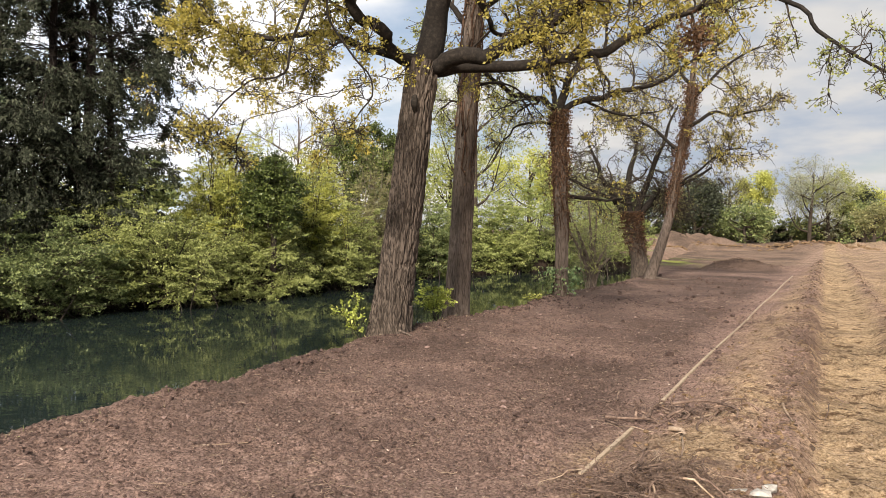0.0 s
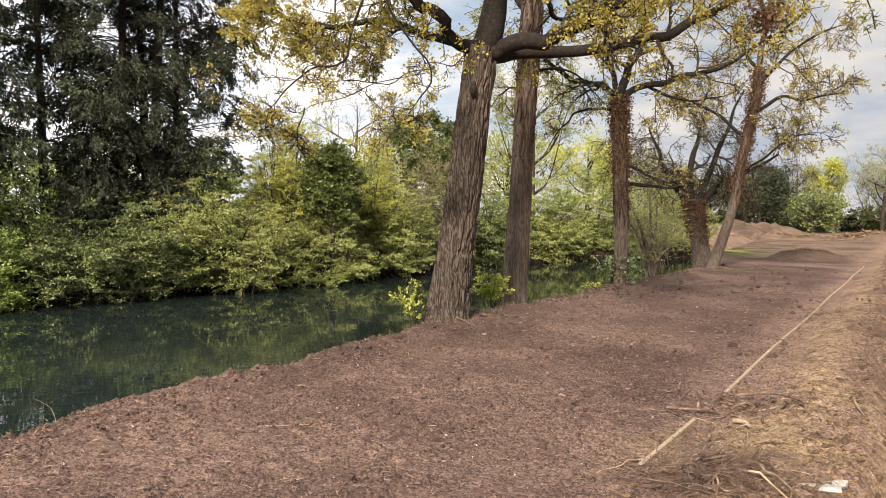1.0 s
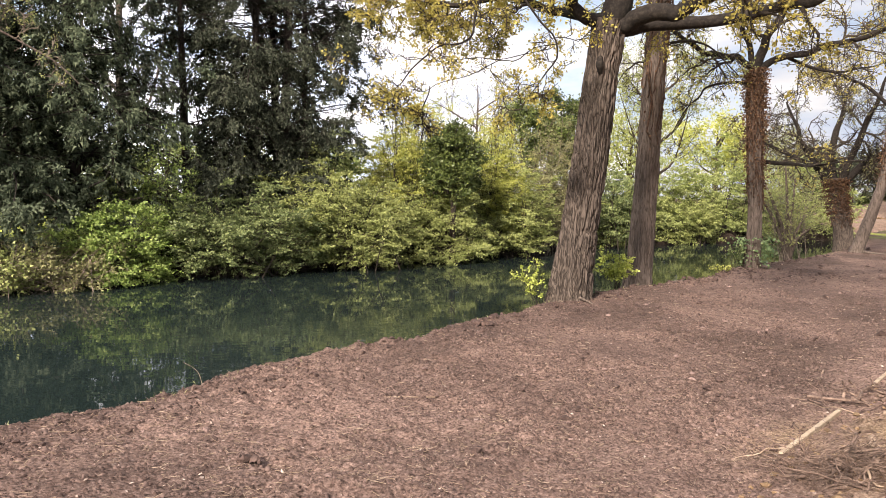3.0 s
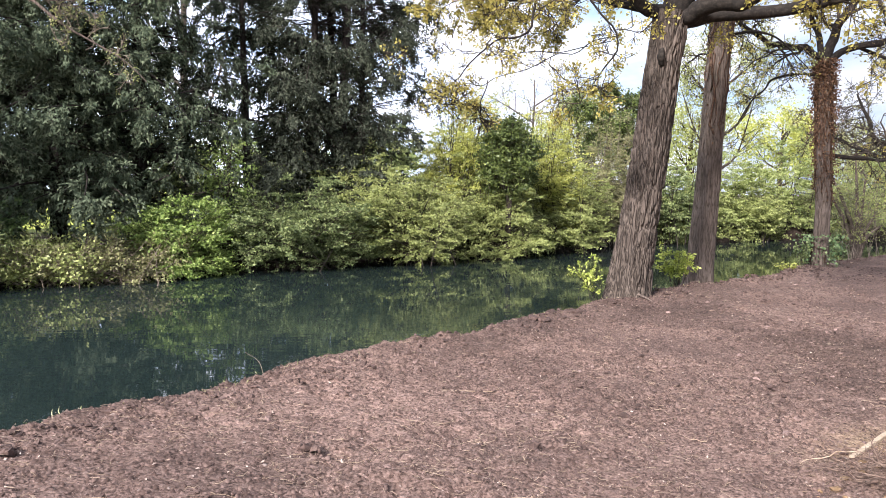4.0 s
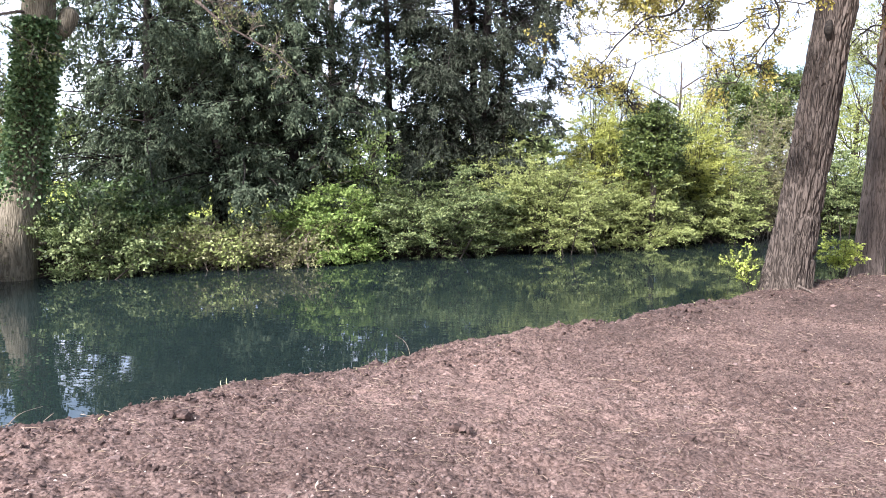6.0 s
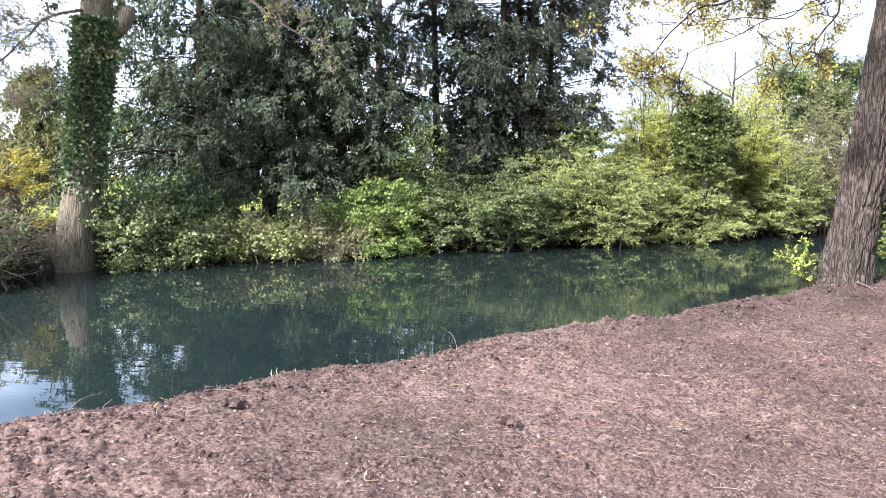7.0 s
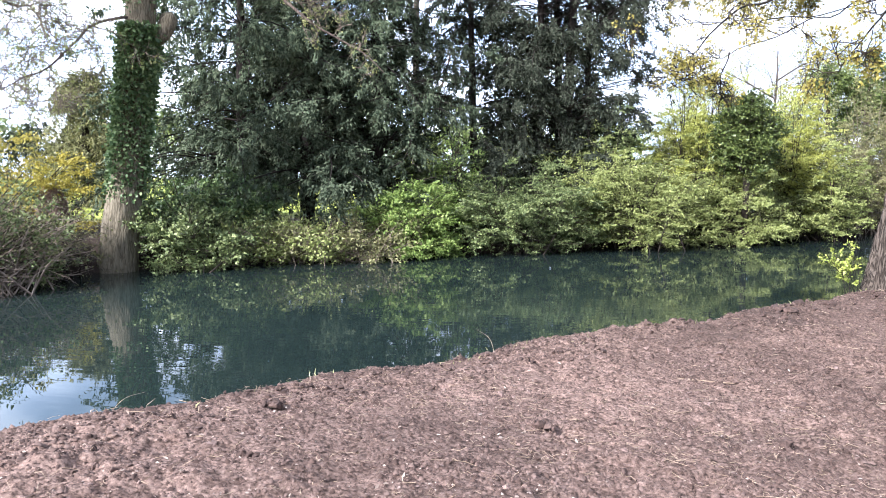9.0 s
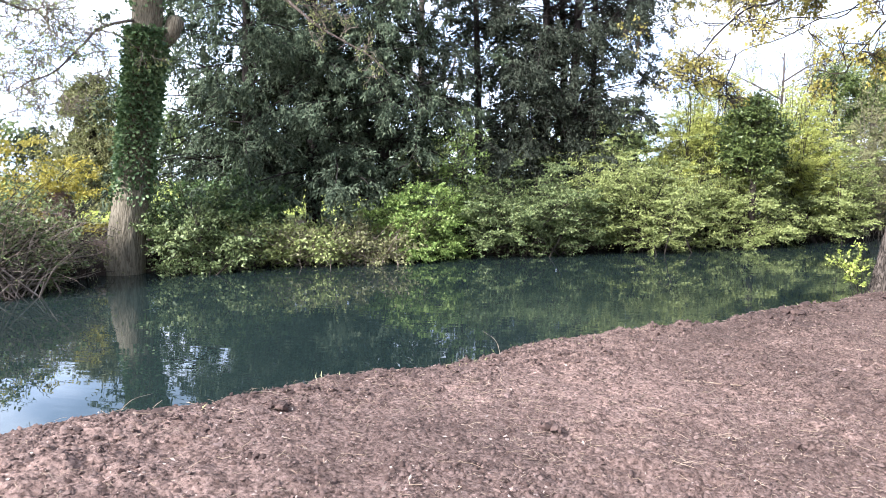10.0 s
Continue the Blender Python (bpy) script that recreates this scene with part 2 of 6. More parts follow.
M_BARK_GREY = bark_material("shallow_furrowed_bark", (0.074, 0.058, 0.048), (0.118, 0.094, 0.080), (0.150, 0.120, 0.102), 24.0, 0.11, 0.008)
M_TWIG = rough_material("twig_bark", (0.018, 0.014, 0.011), (0.045, 0.034, 0.026), (0.10, 0.078, 0.06), 12, 1.0, 0.85, 0.2, 0.002)
M_TWIG_BROWN = rough_material("dry_brown_stem", (0.072, 0.057, 0.044), (0.185, 0.148, 0.115), (0.35, 0.29, 0.235), 12, 1.0, 0.85, 0.2, 0.002)
M_TWIG_PALE = rough_material("pale_twig", (0.13, 0.095, 0.075), (0.26, 0.20, 0.16), (0.42, 0.34, 0.28), 12, 1.0, 0.85, 0.2, 0.002)
M_IVYSTEM = rough_material("dead_ivy_stem", (0.032, 0.018, 0.012), (0.078, 0.045, 0.030), (0.15, 0.095, 0.065), 14, 1.5, 0.9, 0.3, 0.003)
M_CONBARK = rough_material("conifer_bark", (0.010, 0.008, 0.007), (0.026, 0.020, 0.017), (0.055, 0.043, 0.035), 14, 1.0, 0.9, 0.6, 0.010, (1, 1, 0.22))
M_BOARD = rough_material("sawn_softwood", (0.23, 0.17, 0.12), (0.37, 0.29, 0.21), (0.50, 0.41, 0.32), 16, 1.5, 0.8, 0.25, 0.003)
M_SCRAP = rough_material("white_plaster_scrap", (0.19, 0.17, 0.15), (0.34, 0.325, 0.30), (0.52, 0.50, 0.475), 26, 5, 0.8, 0.7, 0.008)
L_OAK = leaf_material("young_oak_leaf", (0.15, 0.130, 0.032), (0.36, 0.305, 0.072), (0.58, 0.48, 0.13), 0.42)
L_OAKGREEN = leaf_material("pale_spring_leaf", (0.15, 0.17, 0.055), (0.30, 0.32, 0.11), (0.48, 0.49, 0.19), 0.40)
L_FRESH = leaf_material("fresh_green_leaf", (0.060, 0.100, 0.022), (0.185, 0.260, 0.060), (0.37, 0.44, 0.13), 0.22)
L_LIME = leaf_material("lime_spring_leaf", (0.19, 0.205, 0.040), (0.44, 0.45, 0.105), (0.62, 0.62, 0.20), 0.36)
L_SOFT = leaf_material("soft_green_leaf", (0.095, 0.120, 0.038), (0.265, 0.305, 0.095), (0.46, 0.50, 0.20), 0.3)
L_HAZEL = leaf_material("hazel_leaf", (0.066, 0.082, 0.023), (0.228, 0.258, 0.078), (0.45, 0.47, 0.175), 0.22)
L_SHRUB = leaf_material("shrub_leaf", (0.034, 0.050, 0.016), (0.125, 0.158, 0.056), (0.33, 0.37, 0.15), 0.18)
L_DARK = leaf_material("evergreen_leaf", (0.022, 0.042, 0.015), (0.080, 0.125, 0.042), (0.25, 0.31, 0.12), 0.15, 0.4)
L_HOLLY = leaf_material("holly_leaf", (0.020, 0.034, 0.009), (0.066, 0.090, 0.024), (0.20, 0.235, 0.070), 0.15, 0.4)
L_IVY = leaf_material("ivy_leaf", (0.030, 0.060, 0.022), (0.10, 0.155, 0.060), (0.28, 0.35, 0.16), 0.15, 0.4)
L_YEW = leaf_material("yew_needle", (0.023, 0.033, 0.020), (0.084, 0.105, 0.065), (0.175, 0.200, 0.125), 0.12, 0.7, 0.05)
L_CON = leaf_material("cypress_spray", (0.014, 0.018, 0.012), (0.047, 0.054, 0.037), (0.108, 0.116, 0.081), 0.12, 0.7, 0.05)
L_YELLOW = leaf_material("yellow_leaf", (0.15, 0.125, 0.02), (0.38, 0.32, 0.055), (0.62, 0.52, 0.11), 0.35)
L_RUST = leaf_material("rusty_dead_leaf", (0.040, 0.019, 0.010), (0.10, 0.050, 0.026), (0.21, 0.12, 0.065), 0.3)
L_BRAMBLE = leaf_material("bramble_leaf", (0.07, 0.072, 0.032), (0.18, 0.175, 0.072), (0.34, 0.32, 0.15), 0.2)
L_BLOSSOM = leaf_material("pale_blossom", (0.20, 0.21, 0.12), (0.36, 0.37, 0.24), (0.52, 0.53, 0.40), 0.35)
L_GRASS = leaf_material("grass_blade", (0.14, 0.15, 0.05), (0.28, 0.27, 0.11), (0.45, 0.42, 0.22), 0.3)
L_SHOOT = leaf_material("yellow_green_shoot", (0.20, 0.25, 0.04), (0.40, 0.45, 0.09), (0.60, 0.62, 0.17), 0.35)

# ---- shape helpers ----
rng = np.random.default_rng(11)


def vnoise(p, seed=0):
    """Smooth value noise of points (n, 3), 0 to 1."""
    p = np.asarray(p, float)
    i = np.floor(p).astype(np.int64)
    f = p - i
    f = f * f * (3 - 2 * f)
    out = np.zeros(p.shape[:-1])
    for dx in (0, 1):
        for dy in (0, 1):
            for dz in (0, 1):
                h = ((i[..., 0] + dx) * 374761393 + (i[..., 1] + dy) * 668265263 + (i[..., 2] + dz) * 2147483647 + seed * 1274126177) & 0xFFFFFFFF
                h = ((h ^ (h >> 13)) * 1274126177) & 0xFFFFFFFF
                h = (h ^ (h >> 16)) & 0xFFFF
                w = (f[..., 0] if dx else 1 - f[..., 0]) * (f[..., 1] if dy else 1 - f[..., 1]) * (f[..., 2] if dz else 1 - f[..., 2])
                out += w * h / 65535.0
    return out


def fbm(p, octaves=4, seed=0):
    p = np.asarray(p, float)
    s, a, t = 0, 1.0, 0
    for k in range(octaves):
        s = s + a * vnoise(p * 2 ** k, seed + k)
        t += a
        a *= 0.5
    return s / t


def unit(v):
    return v / np.maximum(np.linalg.norm(v, axis=-1, keepdims=True), 1e-9)


def smooth(a, b, x):
    t = np.clip((x - a) / (b - a), 0, 1)
    return t * t * (3 - 2 * t)


def link_mesh(name, verts, faces, mat, parent=None, label="", shade=True):
    """One mesh object from arrays: verts (n, 3), faces (m, 3 or 4)."""
    me = bpy.data.meshes.new(name)
    verts, faces = np.asarray(verts, np.float32), np.asarray(faces, np.int32)
    n = faces.shape[1]
    me.vertices.add(len(verts))
    me.vertices.foreach_set("co", verts.ravel())
    me.loops.add(faces.size)
    me.loops.foreach_set("vertex_index", faces.ravel())
    me.polygons.add(len(faces))
    me.polygons.foreach_set("loop_start", np.arange(0, faces.size, n, dtype=np.int32))
    me.polygons.foreach_set("use_smooth", np.full(len(faces), shade))
    me.update(calc_edges=True)
    me.materials.append(mat)
    ob = new(name, me)
    if parent is not None:
        ob.parent = parent
    if label:
        tagged(ob, label)
    return ob


def thing(name, label, category, at=(0, 0, 0), group="", kind=""):
    """The base of a thing made of parts; each thing grows from a seed of its own."""
    global rng
    rng = np.random.default_rng([int(abs(v) * 100) for v in at] + [len(label)])
    ob = new(name)
    ob.location = at
    ob.empty_display_size = 0.2
    return tagged(ob, label, category, group, kind)


def resample(ctrl, k):
    """A smooth curve of k points through a few points (n, any)."""
    c = np.asarray(ctrl, float)
    n = len(c)
    pad = np.vstack([2 * c[0] - c[1], c, 2 * c[-1] - c[-2]])
    u = np.linspace(0, n - 1 - 1e-6, k)
    i = u.astype(int)
    t = (u - i)[:, None]
    p0, p1, p2, p3 = pad[i], pad[i + 1], pad[i + 2], pad[i + 3]
    return 0.5 * (2 * p1 + (p2 - p0) * t + (2 * p0 - 5 * p1 + 4 * p2 - p3) * t ** 2 + (3 * p1 - p0 - 3 * p2 + p3) * t ** 3)


def tubes(P, R, sides):
    """Tapering tubes along many lines: P (n, k, 3), R (n, k)."""
    n, k, _ = P.shape
    T = unit(np.gradient(P, axis=1))
    ref = np.where(np.abs(T[..., 2:3]) > 0.9, np.array([1.0, 0, 0]), np.array([0, 0, 1.0]))
    A = unit(np.cross(T, ref))
    B = np.cross(T, A)
    a = np.arange(sides) * 2 * np.pi / sides
    V = P[:, :, None] + R[:, :, None, None] * (A[:, :, None] * np.cos(a)[None, None, :, None] + B[:, :, None] * np.sin(a)[None, None, :, None])
    idx = np.arange(n * k * sides).reshape(n, k, sides)
    nx = np.roll(idx, -1, axis=2)
    F = np.stack([idx[:, :-1], nx[:, :-1], nx[:, 1:], idx[:, 1:]], -1).reshape(-1, 4)
    return V.reshape(-1, 3), F


def joined(parts):
    V, F, o = [], [], 0
    for v, f in parts:
        V.append(v)
        F.append(f + o)
        o += len(v)
    return np.concatenate(V), np.concatenate(F)


def grow(P, R, n, k, length, spread=(35, 75), start=0.25, droop=0.0, gnarl=0.25, thin=0.6, flat=1.0, tip=0.25):
    """Side shoots of many lines: n from each line, k points each."""
    N, K, _ = P.shape
    par = np.repeat(np.arange(N), n)
    m = len(par)
    u = (start + (1 - start) * rng.random(m)) * (K - 1.001)
    i = u.astype(int)
    t = (u - i)[:, None]
    pos = P[par, i] * (1 - t) + P[par, i + 1] * t
    tan = unit(P[par, i + 1] - P[par, i])
    r0 = (R[par, i] * (1 - t[:, 0]) + R[par, i + 1] * t[:, 0]) * thin
    side = unit(np.cross(tan, rng.normal(size=(m, 3))))
    ang = np.radians(rng.uniform(*spread, m))[:, None]
    d = tan * np.cos(ang) + side * np.sin(ang)
    d[:, 2] *= flat
    d = unit(d)
    ln = length * rng.uniform(0.5, 1.2, m) * (1.15 - 0.5 * u / (K - 1))
    step = (ln / (k - 1))[:, None]
    Q = np.zeros((m, k, 3))
    Q[:, 0] = pos
    for j in range(1, k):
        w = rng.normal(size=(m, 3)) * gnarl
        w[:, 2] = w[:, 2] * flat - droop
        d = unit(d + w)
        Q[:, j] = Q[:, j - 1] + d * step
    return Q, r0[:, None] * np.linspace(1, tip, k)[None]


def leaf_quads(pos, out, size, width=0.6, up=0.5, jitter=0.8, fold=0.12):
    """Leaves as folded diamonds, one from each place, pointing more or less along out."""
    m = len(pos)
    d = unit(out + rng.normal(size=(m, 3)) * jitter)
    nrm = unit(rng.normal(size=(m, 3)) + np.array([0, 0, up * 2]))
    s = unit(np.cross(d, nrm))
    nrm = np.cross(s, d)
    L = (size * rng.uniform(0.6, 1.3, m))[:, None]
    V = np.stack([pos, pos + d * L * 0.5 + s * L * width * 0.5, pos + d * L - nrm * L * fold, pos + d * L * 0.5 - s * L * width * 0.5 + nrm * L * fold * 0.5], 1)
    return V.reshape(-1, 3), np.arange(4 * m).reshape(m, 4)


def leaf_tris(pos, out, size, width=0.7, up=0.5, jitter=0.8, facing=None):
    """Smaller, cheaper leaves for the far bank: one bent-over triangle each."""
    m = len(pos)
    d = unit(out + rng.normal(size=(m, 3)) * jitter)
    nrm = unit(rng.normal(size=(m, 3)) + np.array([0, 0, up * 2])) if facing is None else unit(facing + rng.normal(size=(m, 3)) * 0.62)
    s = unit(np.cross(d, nrm))
    L = (size * rng.uniform(0.6, 1.35, m))[:, None]
    V = np.stack([pos + s * L * width * 0.5, pos + d * L, pos - s * L * width * 0.5], 1)
    return V.reshape(-1, 3), np.arange(3 * m).reshape(m, 3)


def sprays(B1, B2, per, centre, count, share, uneven, start=0.05):
    """Places for leaves that gather in sprays: each bough of B1 with its B2 twigs carries many, few or none.
    Returns the places, the twigs' directions and the way each spray faces."""
    n = len(B1)
    weight = np.clip(rng.normal(1.0, uneven, n), 0.06, None) ** 2
    c2 = np.cumsum(np.repeat(weight, per))
    c1 = np.cumsum(weight)
    k2 = int(count * share)
    par2 = np.clip(np.searchsorted(c2, rng.random(k2) * c2[-1]), 0, n * per - 1)
    par1 = np.clip(np.searchsorted(c1, rng.random(count - k2) * c1[-1]), 0, n - 1)
    out = B1[:, -1] - centre
    out[:, 2] *= 0.35
    face = unit(unit(out) * 0.75 + np.array([0, 0, 0.6]) + rng.normal(size=(n, 3)) * 0.55)
    got = []
    for P, par, own in ((B2, par2, par2 // per), (B1, par1, par1)):
        K = P.shape[1]
        u = (start + (1 - start) * rng.random(len(par))) * (K - 1.001)
        i = u.astype(int)
        t = (u - i)[:, None]
        got.append((P[par, i] * (1 - t) + P[par, i + 1] * t, unit(P[par, i + 1] - P[par, i]), face[own]))
    return [np.concatenate(g) for g in zip(*got)]


def along(P, count, start=0.2):
    """Random places on lines, and the line's direction there."""
    N, K, _ = P.shape
    par = rng.integers(0, N, count)
    u = (start + (1 - start) * rng.random(count)) * (K - 1.001)
    i = u.astype(int)
    t = (u - i)[:, None]
    return P[par, i] * (1 - t) + P[par, i + 1] * t, unit(P[par, i + 1] - P[par, i])


def trunk_mesh(ctrl, radii, sides, rings, ridge=0.0, ridges=22, flare=0.0, seed=0, lump=0.05):
    """A trunk or thick limb with furrowed, uneven bark."""
    P = resample(ctrl, rings)
    r = np.interp(np.linspace(0, 1, rings), np.linspace(0, 1, len(radii)), radii)
    T = unit(np.gradient(P, axis=0))
    A = unit(np.cross(T, np.array([0.3, 1.0, 0.05])))
    B = np.cross(T, A)
    a = np.arange(sides) * 2 * np.pi / sides
    run = np.concatenate([[0], np.cumsum(np.linalg.norm(np.diff(P, axis=0), axis=1))])
    aa, zz = np.meshgrid(a, run)
    circ = np.stack([np.cos(aa), np.sin(aa), zz * 0.6], -1)
    rr = r[:, None] * (1 + lump * (fbm(circ * 1.7 + seed * 9.1, 3, seed) - 0.5) * 2)
    if ridge:
        rm = float(np.mean(r)) * ridges / (2 * np.pi * float(np.mean(r))) * 1.7
        cyl = np.stack([np.cos(aa) * rm, np.sin(aa) * rm, zz * 3.6], -1)
        lines = 1 - np.abs(2 * vnoise(cyl, seed + 5) - 1) ** 0.8
        web = 1 - np.abs(2 * vnoise(cyl * np.array([1.9, 1.9, 1.5]) + 4.7, seed + 6) - 1)
        rr = rr - ridge * (smooth(0.45, 0.98, lines) + 0.45 * smooth(0.5, 1.0, web)) + ridge * 0.6
    if flare:
        toes = 0.5 + 0.5 * np.cos(aa * 5 + seed)
        rr = rr + flare * np.exp(-zz / 0.22) * (0.35 + 0.65 * toes)
    V = P[:, None] + rr[..., None] * (A[:, None] * np.cos(aa)[..., None] + B[:, None] * np.sin(aa)[..., None])
    idx = np.arange(rings * sides).reshape(rings, sides)
    nx = np.roll(idx, -1, axis=1)
    F = np.stack([idx[:-1], nx[:-1], nx[1:], idx[1:]], -1).reshape(-1, 4)
    return V.reshape(-1, 3), F


# ---- the ground ----
WATER_Z = -0.40
NEAR_Y = [-60, -8, 0, 1.5, 2.6, 3.7, 4.8, 6.4, 8, 10.2, 12.4, 14.2, 15.2, 18, 20.7, 26, 30, 36, 41, 60]
NEAR_X = [-14, -5.0, -3.6, -3.45, -3.36, -3.33, -3.15, -2.9, -2.25, -1.2, -0.15, 0.85, 1.6, 2.65, 4.4, 7.2, 8.1, 10.2, 12.5, 20]
FAR_Y = [-60, -10, 0, 6.5, 9, 11, 14, 18, 21, 25, 28, 31.5, 34, 37, 41, 60]
FAR_X = [-30, -17.6, -15.9, -14.9, -14.55, -13.3, -11.5, -9.1, -7.4, -4.9, -2.8, -0.4, 2.5, 6.2, 12.4, 20]
BOARD = np.array([0.89, 4.78])
ALONG = np.array([0.468, 0.884])
ACROSS = np.array([0.884, -0.468])


def ground_z(x, y, fine=True):
    """Height of the land and the river bed."""
    x, y = np.asarray(x, float), np.asarray(y, float)
    p = np.stack([x, y, np.zeros_like(x)], -1)
    r = np.hypot(x, y)
    wob = (fbm(p * 0.9, 3, 3) - 0.5) * 0.35
    dn = (x - np.interp(y, NEAR_Y, NEAR_X)) * 0.87 + wob        # metres in from the near bank
    df = (np.interp(y, FAR_Y, FAR_X) - x) * 0.75 + wob          # metres in from the far bank
    w = (x - BOARD[0]) * ACROSS[0] + (y - BOARD[1]) * ACROSS[1]
    s = (x - BOARD[0]) * ALONG[0] + (y - BOARD[1]) * ALONG[1]
    z = 0.45 * np.exp(-((x + 2.8) ** 2 + (y - 1.0) ** 2) / 9.7) + 0.08 * np.exp(-(np.maximum(dn, 0) / 1.2))
    z = z + (fbm(p * 0.45, 3, 21) - 0.5) * 0.09 * (1 - 0.9 * np.exp(-(w / 0.9) ** 2))
    wt = w + 0.016 * np.maximum(s, 0)                           # the track turns a little towards the boards
    # bank of sandy spoil beside the boards, then the rutted track
    ridge = np.exp(-((w - 0.75) / 0.38) ** 2) * (0.07 + 0.12 * fbm(p * 0.8, 3, 31)) * smooth(-3, 0, s)
    rut = 0.07 * smooth(1.22, 1.36, wt) * smooth(2.15, 2.0, wt) + 0.06 * smooth(2.5, 2.65, wt) * smooth(3.5, 3.35, wt)
    berm = (0.05 * np.exp(-((wt - 1.16) / 0.09) ** 2) + 0.06 * np.exp(-((wt - 2.32) / 0.11) ** 2)) * (0.3 + 1.4 * fbm(p * 2.0, 3, 33)) + 0.05 * np.exp(-((wt - 3.7) / 0.2) ** 2)
    z = z + ridge - rut + berm
    dash = smooth(0.5, 0.66, vnoise(np.stack([wt * 2.2, s * 7.5, x * 0], -1), 35)) * (r < 30) * (smooth(1.2, 1.3, wt) * smooth(3.6, 3.4, wt))
    z = z - 0.034 * dash
    # heaps on the cleared field
    def heap(cx, cy, lx, ly, h, turn, sd):
        c, q = math.cos(turn), math.sin(turn)
        u, v = ((x - cx) * c + (y - cy) * q) / lx, (-(x - cx) * q + (y - cy) * c) / ly
        return h * np.exp(-(u * u + v * v) ** 1.3) * (0.55 + 0.9 * fbm(p * 1.6, 3, sd))
    z = z + heap(11.3, 29.4, 1.0, 0.7, 0.36, -0.2, 41) + heap(12.8, 29.0, 1.5, 0.5, 0.20, -0.2, 43)
    z = z + heap(23.4, 74, 4.6, 4, 1.35, 0.0, 45)
    z = z + heap(18.5, 61, 3.5, 1.0, 0.30, -0.2, 46) + heap(23.0, 60, 4.0, 1.0, 0.30, -0.2, 47) + heap(28.4, 57.5, 3.4, 1.2, 0.62, -0.2, 48) + heap(38, 64, 5, 2, 0.6, 0, 49)
    if fine:
        near = (1 - smooth(14, 40, r)) * (1 - 0.75 * np.exp(-(w / 0.11) ** 2) * (s > -0.2))
        rough = 0.45 + 0.9 * smooth(0.42, 0.62, fbm(p * 1.4, 3, 91))
        clotted = smooth(0.40, 0.60, fbm(p * 1.7, 3, 96))
        crumb = np.maximum(vnoise(p * 13, 56) - 0.55, 0) * 0.085 * smooth(2.5, 7, r) + (np.maximum(vnoise(p * 24, 57) - 0.5, 0) * 0.055 + np.maximum(vnoise(p * 41, 58) - 0.5, 0) * 0.032) * (0.5 + 0.6 * smooth(2.5, 6.5, r))
        z = z + near * rough * ((fbm(p * 2.2, 3, 51) - 0.5) * 0.07 + (fbm(p * 8, 4, 53) - 0.5) * 0.05) + near * (0.25 + 0.75 * clotted) * crumb
    far_land = -0.20 + 0.40 * smooth(0, 0.7, df) + 0.22 * smooth(0.7, 5.0, df) + 0.15 * smooth(10, 60, df)
    bed = -1.6
    z_near = np.where(dn > 0.1, z, z + (bed - z) * smooth(-0.1, 0.75, -dn))
    z_far = np.where(df > 0, far_land + (fbm(p * 1.3, 3, 61) - 0.5) * 0.12, far_land + (bed - far_land) * smooth(0.0, 0.7, -df))
    return np.where(df > -1.5, np.maximum(z_far, np.where(dn > 0, z, -9)), z_near), dn, df, w, s


def gz(x, y):
    return float(ground_z(np.array([x]), np.array([y]), False)[0][0])


